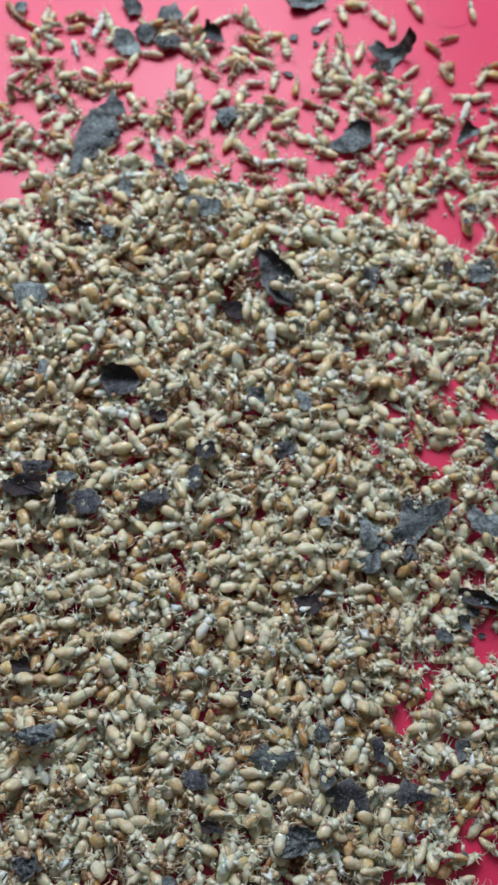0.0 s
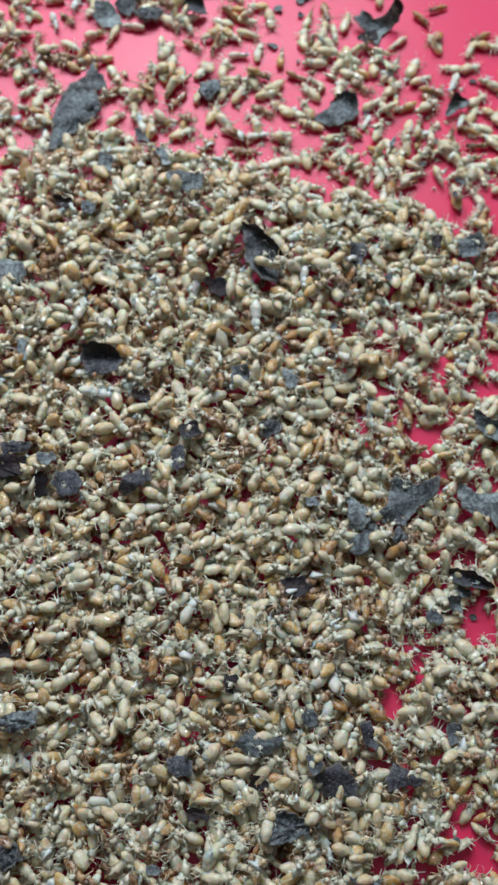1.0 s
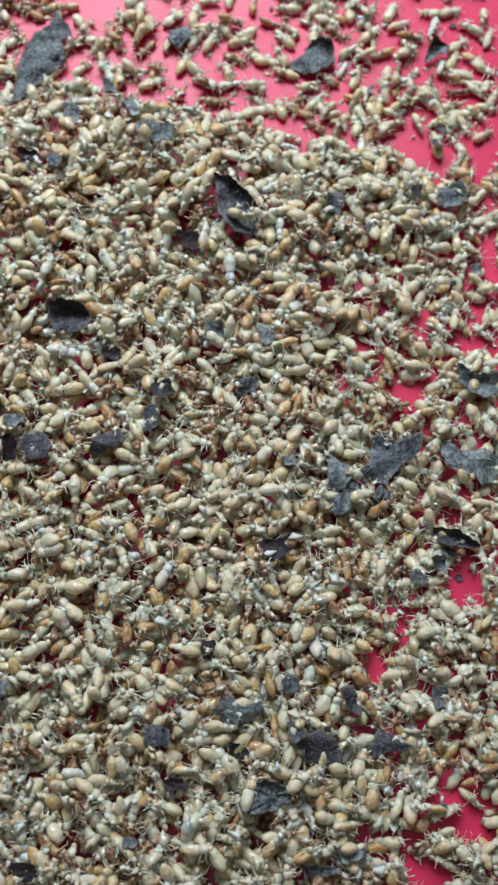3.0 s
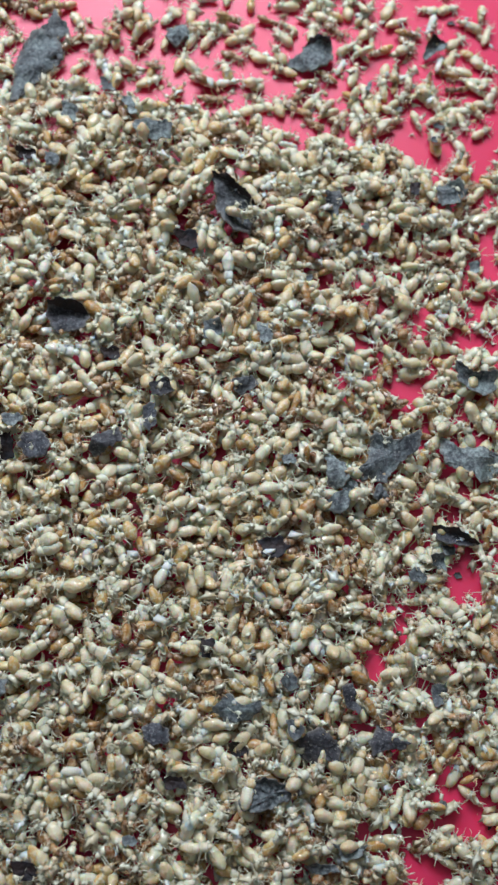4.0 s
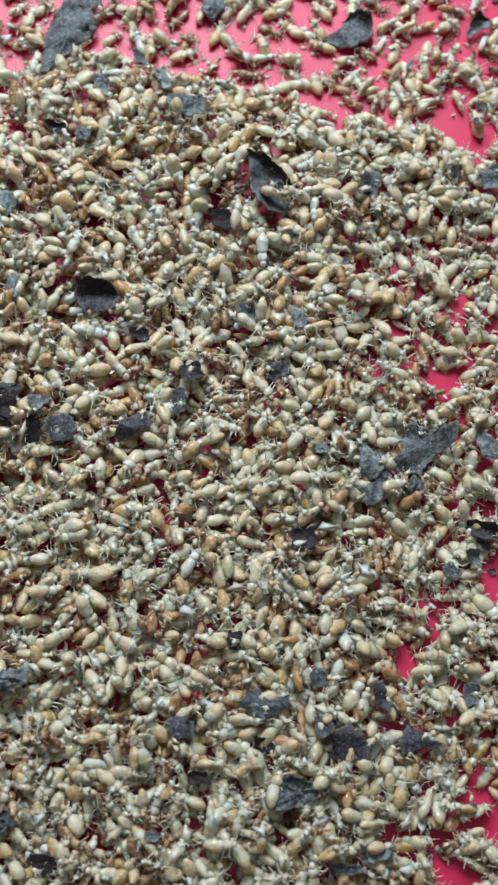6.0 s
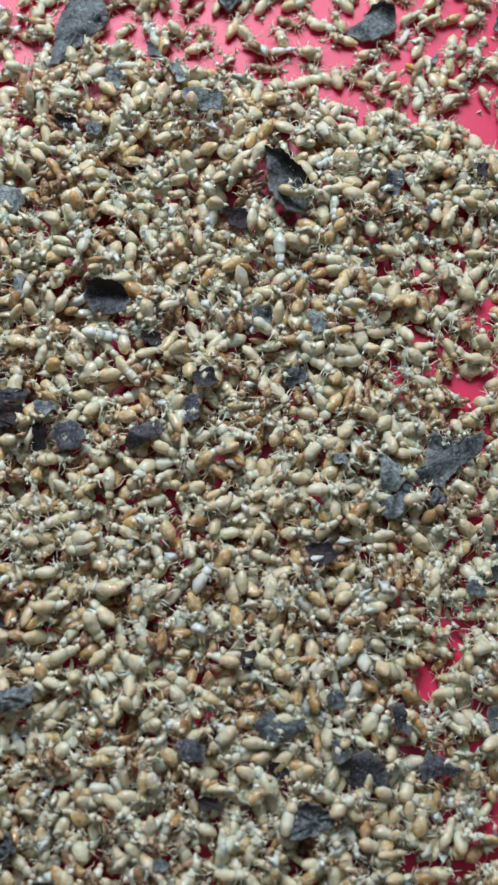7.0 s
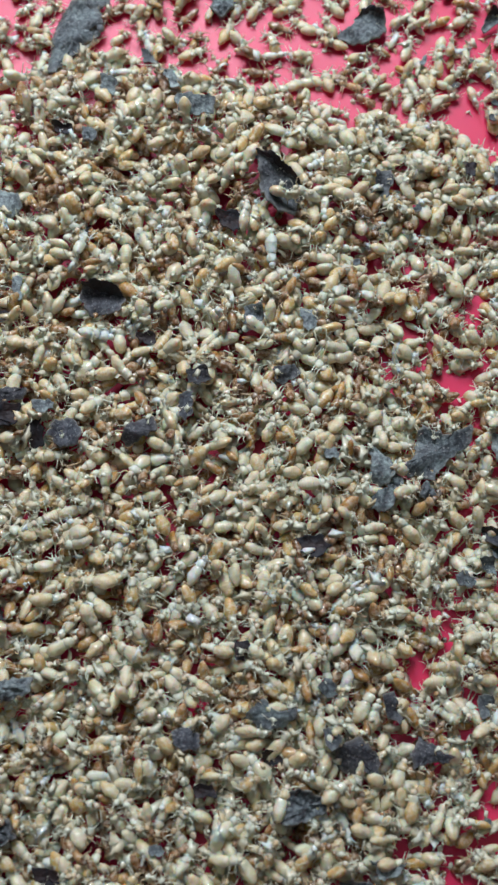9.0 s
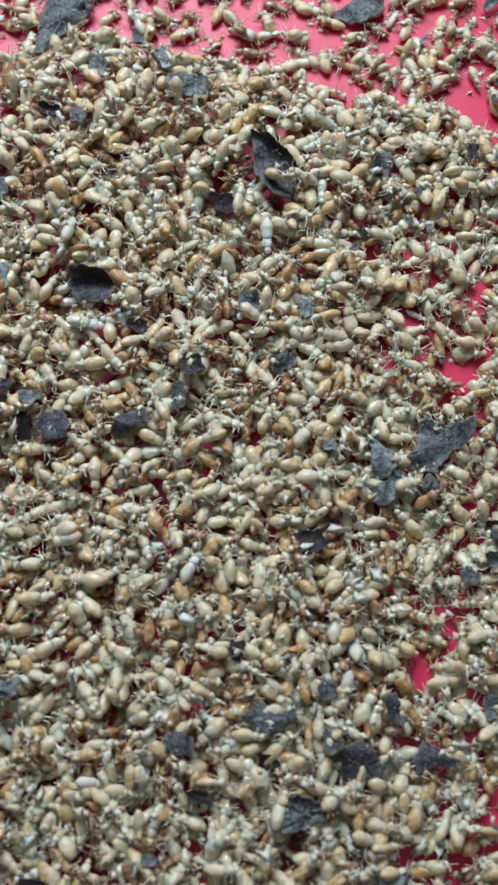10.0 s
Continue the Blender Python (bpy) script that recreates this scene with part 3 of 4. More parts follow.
def flake(kind, x, y, corners, curl, axis, tip, fold=None):
    """A flake that lies half sunk among the bodies. tip: degrees by which its far edge stands up; fold: the direction and offset of a line past which it is bent up, and by how much."""
    seed = len(FLAKES) + 11
    c = np.array(corners)
    half = np.abs(c).max(0)
    j, i, u, v, q = footprint(x, y, 0.0, max(half[0], 0.6), max(half[1], 0.6))
    under = inside(u, v, c)
    under |= q < 0.1
    h = HEIGHT[j, i]
    base = np.percentile(h[under], 88)
    thick = 0.9 if kind == "lump" else 0.3
    pts, tris, rim, bent = flake_points(corners, curl, axis, seed, thick, fold)
    turn = np.array(Matrix.Rotation(radians(tip), 3, "X"))
    pts = pts @ turn.T
    pts[:, 2] += base + thick - np.percentile(pts[:, 2], 35) * 0.5 + (0.0 if base > 0.6 else -pts[:, 2].min() * 0.5 - thick * 0.4)
    if pts[:, 2].min() < 0.02:
        pts[:, 2] += 0.02 - pts[:, 2].min()
    # the bodies that it has pushed aside
    kept = []
    for row in LAID:
        a, b, top = np.array(row[2].translation) / MM
        away = top < base - 1.9 or abs(a - x) > half[0] or abs(b - y) > half[1] or not inside(np.array((a - x) * 1.12), np.array((b - y) * 1.12), c)
        if away:
            kept.append(row)
    LAID[:] = kept
    HEIGHT[j, i] = np.where(under, np.maximum(np.minimum(h, base + 0.9), base + 0.6), h)
    COVERED[j, i] |= inside(u * 1.0, v * 1.0, c)
    low = pts[:, 2].min()
    # second material blackens the bent-up part: shade put into the colour
    mats = [MAT["dusk_flake" if fold else "dark_flake_and_shade"], MAT["dark_flake_and_shade"]] if kind == "dark" else [MAT["dusk_flake" if kind == "dusky" else "flake"], MAT["dark_flake_and_shade"]]
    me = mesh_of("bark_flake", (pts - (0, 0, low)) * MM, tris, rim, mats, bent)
    ob = new("crust_flake", me)
    ob.location = (x * MM, y * MM, low * MM)
    FLAKES.append(tagged(ob, WORDS[kind], "flake", "flakes of crust"))


def chip(x, y, long, wide, degrees):
    r = random.Random(int(x * 31 + y * 17))
    a = radians(degrees)
    c = []
    for k in range(6):
        b = k * math.pi / 3 + r.uniform(-0.3, 0.3)
        p, s = long / 2 * math.cos(b), wide / 2 * math.sin(b)
        c.append((p * math.cos(a) - s * math.sin(a), p * math.sin(a) + s * math.cos(a)))
    flake("chip", x, y, c, 0.2, degrees, 4)


def strays(count, x0, x1, y0, y1):
    """Bodies strewn thinly beside the heap."""
    for _ in range(count):
        x, y, yaw, size = rng.uniform(x0, x1), rng.uniform(y0, y1), rng.uniform(0, 2 * math.pi), rng.uniform(1.0, 1.2)
        kind = rng.choice(["worker", "amber", "soldier", "pale"], p=[0.78, 0.14, 0.03, 0.05])
        done = settle(x, y, yaw, size, 1.6)
        if done:
            lay(kind, x, y, yaw, rng.uniform(-math.pi, math.pi), size, *done, False)


# insects that lie apart on the tray or stand out on the heap
put("worker", -53.3, 108.4, -111)
put("worker", -48.0, 107.1, -165)
put("amber", -44.1, 102.5, -42)
put("worker", -60.4, 103.3, 139)
put("amber", -55.7, 103.0, -60)
put("worker", -59.0, 98.2, -177)
put("amber", -55.0, 98.6, 3)
put("amber", -50.3, 97.4, 86)
put("worker", -42.8, 95.5, -29)
put("worker", -34.7, 98.1, -113)
put("pale", -41.9, 110.1, 94)
put("worker", -56.1, 93.5, 64)
put("worker", -53.6, 89.3, 91)
put("soldier", -52.4, 92.9, 112)
put("amber", -47.5, 88.4, -55)
put("worker", -49.5, 91.2, 120)
put("amber", -60.9, 85.4, -59)
put("worker", -51.1, 84.4, 43)
put("pale", -60.8, 91.8, 87)
put("pale", -58.9, 94.5, 38)
put("amber", -46.6, 92.4, -31)
put("amber", -43.7, 91.1, 149)
put("worker", -33.2, 88.0, -61)
put("soldier", -9.2, 106.5, 177)
put("worker", -4.2, 107.3, -177)
put("worker", -5.4, 103.4, -9)
put("worker", -11.6, 103.1, 165)
put("worker", -12.1, 98.6, -62)
put("worker", -4.9, 99.7, -15)
put("worker", -0.7, 103.6, -81)
put("pale", -7.0, 94.6, 2)
put("worker", -3.1, 96.2, 74)
put("worker", 1.6, 94.5, 82)
put("worker", -4.5, 89.2, 100)
put("worker", -10.4, 91.8, 74)
put("amber", -2.6, 89.3, -9)
put("amber", 5.3, 89.5, -21)
put("worker", -21.7, 92.1, 80)
put("worker", -23.8, 89.8, 105)
put("worker", -22.5, 95.7, 57)
put("worker", -14.3, 91.0, 42)
put("worker", -19.7, 87.9, 36)
put("amber", -17.0, 96.6, -32)
put("worker", -25.7, 85.5, 84)
put("worker", -0.8, 86.5, -155)
put("worker", -6.9, 85.5, 65)
put("worker", -9.9, 85.4, 51)
put("worker", 6.5, 100.3, 82)
put("worker", 7.8, 96.6, -32)
put("worker", 9.9, 98.6, 64)
put("worker", 10.9, 102.3, 73)
put("worker", 10.9, 94.7, 51)
put("pale", 7.8, 111.2, 37)
put("worker", 7.5, 104.4, 73)
put("worker", -18.2, 103.7, 3)
put("worker", -21.1, 106.5, 67)
put("pale", -22.4, 109.0, -43)
put("worker", 11.6, 114.1, 107)
put("worker", 15.4, 116.4, 3)
put("worker", 19.6, 113.6, 136)
put("worker", 23.2, 111.1, 85)
put("worker", 27.9, 116.4, 125)
put("worker", 40.9, 116.5, 100)
put("soldier", 35.6, 108.1, -160)
put("amber", 32.3, 105.1, -45)
put("worker", 34.3, 99.6, 120)
put("soldier", 44.5, 100.8, -150)
put("worker", 15.7, 104.3, 73)
put("amber", 11.2, 105.6, -77)
put("worker", 13.1, 100.2, -77)
put("worker", 26.2, 98.5, -140)
put("worker", 25.7, 93.0, 54)
put("worker", 30.1, 93.2, 63)
put("worker", 21.4, 93.2, 93)
put("worker", 17.1, 94.0, -21)
put("worker", 17.7, 91.8, 142)
put("worker", 25.8, 87.9, 45)
put("pale", 33.6, 87.0, 171)
put("worker", 14.5, 87.2, 81)
put("amber", 18.8, 87.3, -38)
put("worker", 21.6, 83.6, 30)
put("amber", 33.1, 83.7, -65)
put("pale", 19.7, 79.3, 63)
put("worker", 22.2, 77.6, 76)
put("pale", 13.2, 74.8, 2)
put("amber", 16.3, 77.0, 148)
put("worker", 27.8, 76.5, -113)
put("soldier", 30.4, 75.2, 80)
put("worker", 33.2, 76.7, 79)
put("worker", 31.0, 71.5, 39)
put("worker", 36.3, 71.3, -54)
put("amber", 37.1, 76.1, 79)
put("soldier", 42.4, 73.9, -178)
put("pale", 39.8, 80.4, 70)
put("worker", 42.2, 81.7, 62)
put("worker", 43.7, 85.5, 35)
put("worker", 43.0, 78.5, 165)
put("worker", 41.4, 70.8, 19)
put("worker", 43.4, 69.0, 2)
put("worker", 37.7, 66.9, -151)
put("amber", 10.4, 71.6, 30)
put("amber", 13.4, 65.9, 143)
put("soldier", 10.4, 68.9, 159)
put("amber", 18.2, 65.8, 80)
put("pale", 19.7, 66.6, 85)
put("worker", 22.4, 66.3, 71)
put("worker", 25.7, 68.2, -64)
put("amber", 24.8, 65.0, 71)
put("soldier", 27.2, 64.0, -156)
put("worker", 29.5, 66.5, 13)
put("worker", 41.6, 62.1, 121)
put("worker", 41.1, 55.5, -178)
put("worker", -0.8, 85.1, 14)
put("worker", 1.1, 82.2, 148)
put("amber", -1.7, 80.8, -21)
put("worker", 4.8, 80.4, -9)
put("worker", -3.7, 78.0, 109)
put("worker", -12.2, 80.4, 65)
put("worker", -9.7, 77.7, -42)
put("worker", -9.1, 75.6, 165)
put("amber", -6.6, 74.4, -15)
put("worker", 1.2, 74.7, 159)
put("worker", 6.6, 70.1, 104)
put("worker", 1.5, 69.2, -178)
put("amber", -5.4, 71.0, 2)
put("worker", -8.9, 68.8, 118)
put("worker", -14.8, 68.8, -9)
put("egg", -20.8, 69.0, 25)
put("soldier", -20.4, 82.7, -133)
put("amber", -18.2, 78.3, 66)
put("amber", -23.6, 77.5, 2)
put("egg", 1.9, 64.9, 2)
put("worker", -3.4, 63.6, 143)
put("worker", -9.9, 61.4, 83)
put("worker", -18.1, 75.3, 25)
put("amber", -14.7, 65.2, 2)
put("worker", -59.9, 81.2, 37)
put("worker", -54.7, 77.6, -15)
put("soldier", -51.0, 79.8, 171)
put("worker", -48.6, 83.1, 68)
put("worker", -47.1, 78.9, 94)
put("worker", -49.0, 76.1, 2)
put("worker", -58.4, 72.3, -9)
put("worker", -54.4, 73.1, 112)
put("worker", -53.3, 67.7, 14)
put("worker", -51.8, 64.4, 2)
put("worker", -38.5, 76.5, 42)
put("worker", -43.5, 70.8, 72)
put("worker", -47.2, 72.7, 67)
put("worker", -30.5, 73.4, -9)
put("pale", -1.2, 10.8, 62)
put("pale", -24.5, -19.2, 32)
put("pale", -25.1, -24.9, -33)
put("pale", -15.3, -26.7, 72)
put("pale", 2.9, 36.6, -61)
put("pale", -43.4, 53.6, 2)
put("pale", -49.5, 48.9, 2)
put("pale", -25.5, -49.6, 1)
put("pale", -40.4, -51.2, 52)
put("pale", 22.7, 20.1, -25)
put("pale", 38.2, 24.7, -9)
put("pale", 23.7, -25.1, -19)
put("pale", 7.4, -10.7, 80)
put("pale", 21.4, 36.4, -20)
# these five pale bodies stand in for jagged white crumbs
put("pale", -9.6, -70.2, 30)
put("pale", -6.3, -69.6, -50)
put("pale", -4.4, -71.0, 70)
put("pale", -2.2, -72.6, 110)
put("pale", 2.6, -70.8, 40)

strays(60, -62, 40, 62, 76)
strays(105, -62, -5, 76, 112)
strays(45, 5, 50, 76, 100)
strays(75, 36, 54, 10, 56)
strays(40, 36, 54, 42, 76)
strew(30000, 0.0)

SURFACE = HEIGHT.copy()
# flakes and chips of crust
flake("large", 25.0, -3.3, [(-2.3, 4.8), (-1.0, 4.1), (1.8, 3.2), (5.4, 4.5), (5.6, 2.7), (4.7, 0.7), (2.4, -0.9), (0.5, -3.5), (-0.7, -4.8), (-3.0, -3.8), (-4.5, -4.5), (-5.6, -2.5), (-3.5, -0.4), (-3.3, 1.7)], -0.9, 30, 9)
flake("mid", 15.7, -5.7, [(-2.3, 3.8), (-0.9, 3.3), (0.3, 1.5), (1.6, 0.9), (2.3, -1.5), (1.1, -3.6), (-0.3, -3.8), (-1.6, -2.4), (-1.7, 0.7)], 0.9, 80, 4)
flake("mid", 16.8, -10.0, [(-3.0, -1.1), (-1.5, 0.1), (0.0, 0.5), (1.0, 2.0), (1.5, 3.6), (2.9, 2.3), (3.2, 0.2), (1.4, -1.1), (0.3, -3.3), (-1.4, -3.6), (-3.2, -2.7)], -0.8, 20, -6)
flake("large", 40.1, -3.7, [(-5.1, 4.3), (-3.2, 3.1), (-2.7, 2.2), (1.4, 2.5), (5.6, 0.9), (5.8, -1.5), (3.6, -3.6), (1.6, -4.3), (0.1, -2.3), (-2.9, -1.7), (-4.9, -0.9), (-5.8, 1.4)], -0.8, 0, 6)
flake("lump", 23.6, -10.1, [(-1.2, 0.9), (-0.2, 2.1), (0.9, 0.5), (1.5, -1.1), (0.1, -2.1), (-1.5, -0.9)], -1.2, 0, 0)
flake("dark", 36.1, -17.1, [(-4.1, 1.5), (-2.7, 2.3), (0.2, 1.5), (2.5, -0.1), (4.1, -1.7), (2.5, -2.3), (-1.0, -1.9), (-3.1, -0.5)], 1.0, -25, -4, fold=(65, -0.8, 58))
flake("mid", 32.9, -22.2, [(-1.5, 1.2), (0.9, 1.6), (1.5, -1.6), (0.3, -1.2), (-1.0, -0.4)], 0.8, 0, 5)
flake("mid", 29.3, -24.4, [(-1.7, 0.8), (0.3, 1.4), (1.7, -0.4), (1.1, -1.4), (-1.0, -1.0)], -0.5, 0, 5)
flake("mid", 35.2, -19.7, [(-1.4, 1.1), (1.3, 0.7), (1.4, -0.9), (-0.8, -1.1)], -0.5, 0, 5)
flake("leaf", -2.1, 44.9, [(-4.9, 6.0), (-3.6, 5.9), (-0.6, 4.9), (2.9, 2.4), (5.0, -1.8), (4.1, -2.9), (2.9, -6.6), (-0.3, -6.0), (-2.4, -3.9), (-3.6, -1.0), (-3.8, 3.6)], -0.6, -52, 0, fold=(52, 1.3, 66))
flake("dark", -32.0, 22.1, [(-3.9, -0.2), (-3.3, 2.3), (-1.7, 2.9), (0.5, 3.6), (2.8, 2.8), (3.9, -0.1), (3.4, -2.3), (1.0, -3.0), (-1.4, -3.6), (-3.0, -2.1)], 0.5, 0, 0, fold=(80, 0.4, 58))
flake("mid", -2.2, -46.4, [(-4.3, -1.1), (-3.2, 0.4), (-2.1, 1.7), (-0.6, 2.3), (0.7, 0.9), (3.0, 0.5), (4.3, 1.3), (4.1, -0.7), (2.9, -1.6), (0.4, -2.3), (-1.3, -2.0)], -0.8, -15, 8)
flake("dusky", 12.0, -52.7, [(-4.0, 2.0), (-1.7, 2.8), (-0.3, 3.5), (1.2, 2.6), (2.5, 1.3), (3.1, -0.2), (2.9, -1.8), (4.0, -3.5), (2.7, -3.4), (1.8, -2.2), (0.5, -1.9), (-0.8, -2.7), (-2.4, -2.3), (-3.8, -0.7)], -0.9, 40, 5)
flake("dusky", 23.3, -51.5, [(-3.5, -0.5), (-2.5, 0.9), (-1.7, 2.7), (-0.8, 1.6), (1.0, 1.2), (1.5, 0.3), (3.5, -0.4), (2.2, -1.5), (0.3, -1.4), (-1.5, -2.1), (-2.9, -2.7)], -0.9, 10, 5)
flake("lump", 3.5, -59.6, [(-5.2, -0.9), (-3.7, 1.0), (-1.4, 2.7), (0.5, 2.4), (1.9, 1.7), (3.9, 0.8), (5.2, 0.2), (3.2, -0.9), (1.3, -1.5), (-0.1, -2.3), (-2.8, -2.7), (-4.7, -2.3)], 1.2, 20, 4)
flake("mid", 7.6, -49.9, [(-1.6, 1.6), (0.1, 1.7), (1.6, 0.5), (1.0, -0.6), (-0.1, -1.7), (-1.1, -0.6)], 0.5, 0, 5)
flake("dusky", -36.5, -1.9, [(-2.9, -0.5), (-2.1, 2.1), (-0.4, 2.6), (1.7, 1.6), (2.9, -0.3), (2.2, -2.4), (0.3, -2.6), (-1.6, -2.3)], 1.9, 80, 3)
flake("dusky", -24.5, -1.6, [(-3.0, -1.5), (-2.0, 0.9), (0.2, 2.0), (2.3, 2.6), (3.0, 0.4), (0.9, -0.8), (-0.2, -1.9), (-1.7, -2.6)], -0.8, 0, 6)
flake("dusky", 17.1, -44.9, [(-1.7, 2.1), (0.2, 2.6), (0.8, 0.7), (0.1, -0.6), (1.7, -1.6), (1.0, -2.6), (-1.0, -1.2), (-1.6, 0.7)], 0.7, 70, 5)
flake("mid", 6.9, -42.1, [(-1.7, 0.1), (-0.5, 1.7), (1.0, 0.8), (1.7, -1.1), (0.0, -1.7)], -0.5, 80, 4)
flake("mid", 41.7, 11.4, [(-3.8, 3.3), (-0.5, 1.1), (3.5, 1.3), (3.8, -1.9), (1.5, -3.3), (-0.7, -2.4), (-3.4, -0.5)], 0.9, -20, 8)
flake("mid", -17.4, 59.3, [(-3.7, 1.8), (-1.4, 2.2), (3.7, 0.5), (3.4, -2.2), (0.3, -1.9), (-3.0, -1.1)], -0.5, 90, 4)
flake("mid", 16.6, 45.7, [(-1.5, 2.2), (1.3, 2.7), (1.8, 0.5), (0.6, -2.7), (-1.8, -1.3)], -0.4, 0, 5)
flake("large", -40.8, 77.5, [(-3.5, 6.1), (-1.7, 8.2), (3.2, 7.1), (5.2, 2.6), (3.9, 0.3), (1.6, -1.7), (-0.1, -4.0), (-1.9, -5.4), (-4.1, -8.2), (-5.2, -7.7), (-4.9, -2.2), (-4.7, 2.2)], -1.6, 60, 6)
flake("mid", -38.5, 86.5, [(-3.7, -1.9), (-0.7, -0.1), (0.4, 3.6), (1.6, 1.4), (2.8, 0.6), (3.7, -2.1), (0.7, -3.2), (-2.2, -3.6)], -0.9, 20, 10)
flake("mid", -35.8, 103.7, [(-3.1, -0.8), (-2.6, 2.5), (-0.0, 3.2), (2.6, 0.3), (3.1, -1.9), (0.8, -3.2), (-1.8, -2.3)], 0.8, 0, 8)
flake("mid", -32.1, 106.0, [(-2.6, 0.5), (0.6, 2.6), (2.6, 0.7), (1.0, -2.6), (-0.7, -1.8)], -0.6, 20, 10)
flake("mid", -26.8, 112.3, [(-2.9, -1.5), (-2.1, 1.2), (1.2, 2.9), (2.9, -1.1), (0.2, -2.9)], 0.7, 10, 12)
flake("mid", -35.7, 113.6, [(-2.4, 1.9), (0.0, 2.9), (2.4, 0.9), (2.1, -2.5), (-0.4, -2.9)], 0.5, 60, 4)
flake("lump", -27.1, 103.8, [(-3.1, -0.1), (-1.2, 1.8), (1.3, 2.3), (3.1, 0.5), (2.2, -1.3), (-0.5, -2.3)], -0.8, 0, 0)
flake("dark", -17.2, 105.7, [(-2.9, -0.2), (-1.5, 2.3), (1.2, 1.5), (2.9, -1.0), (0.7, -2.3), (-2.0, -1.5)], 1.0, 0, 0, fold=(90, 0.5, 50))
flake("fan", 22.4, 102.7, [(-5.4, 1.6), (-3.2, 2.7), (-0.5, 1.7), (2.5, 2.4), (3.5, 4.7), (5.4, 3.4), (4.6, 1.3), (1.5, -1.4), (-0.2, -4.7), (-1.8, -2.4), (-3.7, -0.4)], 1.6, 0, 14, fold=(40, 4.0, 50))
flake("fan", 13.0, 80.8, [(-5.0, -1.3), (-1.3, 0.8), (-0.1, 4.0), (4.3, 3.9), (5.0, -0.2), (3.7, -2.6), (0.7, -4.0), (-2.3, -3.0)], 0.7, 0, 0, fold=(95, 1.6, 55))
flake("mid", 38.8, 82.9, [(-2.6, -1.6), (-1.2, 2.4), (2.6, 1.3), (1.8, -0.3), (-0.2, -1.1), (-2.2, -2.4)], 1.4, 40, 8, fold=(100, 0.4, 45))
# flat black plate in place of the shadow beneath the fan flake
flake("dark", 20.3, 98.6, [(-2.6, -0.2), (1.7, 1.9), (1.9, -0.5), (-1.0, -1.2)], 0.0, 0, 0)
flake("mid", 3.6, 117.0, [(-4.8, 1.6), (3.4, 2.8), (4.7, -0.2), (0.3, -2.3), (-3.5, -1.9)], 0.8, 0, 18)
flake("mid", -50.5, 39.4, [(-3.8, 1.7), (-0.8, 3.0), (2.6, 1.9), (3.5, -0.5), (1.1, -3.2), (-2.5, -2.9)], -0.8, 0, 4)
flake("dark", -10.5, 36.9, [(-2.8, 1.0), (1.1, 2.4), (2.8, -0.2), (0.6, -2.1), (-1.6, -1.0)], 1.5, 20, -10)
flake("mid", -6.0, 18.8, [(-1.6, 1.8), (1.3, 1.9), (1.7, -0.4), (0.3, -2.1), (-1.8, -1.3)], -0.4, 0, 0)
flake("mid", 3.5, 19.0, [(-1.6, 2.3), (1.4, 2.0), (1.2, -0.8), (0.1, -2.0), (-1.0, -1.5)], -0.5, 70, 6)
flake("mid", -0.5, 9.5, [(-1.8, 1.1), (1.4, 1.8), (2.8, 0.1), (-0.1, -1.9), (-2.3, -1.1)], -0.4, 0, 8)
flake("mid", 39.7, 49.3, [(-2.7, 1.4), (1.4, 2.8), (3.0, 0.3), (1.1, -2.3), (-2.8, -2.2)], 0.8, 30, 8)
flake("dusky", -46.8, 4.2, [(-3.9, 0.4), (-0.3, 1.3), (3.4, 0.9), (2.8, -0.8), (-2.1, -1.8)], -0.8, 0, 10)
flake("dark", -48.5, 0.3, [(-3.9, 1.0), (-0.4, 2.2), (4.4, 1.8), (4.1, -1.5), (-1.0, -2.2), (-3.2, -1.2)], 1.2, 0, -8)
flake("mid", -40.6, 2.2, [(-1.5, 1.1), (1.1, 1.2), (2.0, -0.4), (0.0, -1.3), (-1.6, -0.6)], -0.3, 0, 0)
flake("dark", -41.6, -2.4, [(-1.8, 2.4), (1.1, 2.2), (1.6, -1.8), (-0.9, -2.8)], 0.6, 0, 0)
flake("dusky", -16.9, 2.9, [(-1.2, 2.2), (0.9, 2.5), (1.3, -1.0), (0.0, -2.7), (-1.1, -1.1)], -0.5, 90, 5)
flake("dusky", -15.0, 7.9, [(-2.1, 1.1), (1.3, 1.8), (2.5, -0.2), (0.1, -1.6), (-1.7, -1.1)], 0.6, 0, 6)
flake("dark", -24.2, 15.4, [(-1.9, 0.8), (1.4, 0.9), (1.7, -0.7), (-1.2, -1.1)], 0.8, 0, 0)
flake("dark", 4.4, -20.1, [(-2.7, 1.4), (1.4, 2.0), (3.0, -0.0), (0.4, -2.1), (-2.1, -1.2)], 1.0, 0, -6)
flake("mid", 7.3, -4.6, [(-1.3, 0.9), (1.1, 0.9), (1.1, -0.9), (-1.0, -0.9)], -0.3, 0, 0)
flake("dusky", -15.0, -50.3, [(-2.3, 1.0), (0.1, 2.5), (2.4, 0.7), (2.1, -1.5), (-0.2, -1.9), (-2.0, -0.8)], -1.4, 0, 0)
flake("dark", -1.6, -52.8, [(-1.7, 0.9), (0.8, 1.2), (1.6, -0.6), (-0.6, -1.4)], 0.4, 0, 0)
flake("lump", -42.0, -43.5, [(-4.2, -0.4), (-1.0, 1.5), (3.4, 1.6), (3.0, -0.5), (-1.2, -2.2)], -0.8, 10, 4)
flake("mid", 32.2, -44.2, [(-1.1, 1.6), (1.2, 2.1), (0.7, -1.6), (-0.8, -2.1)], -0.4, 90, 4)
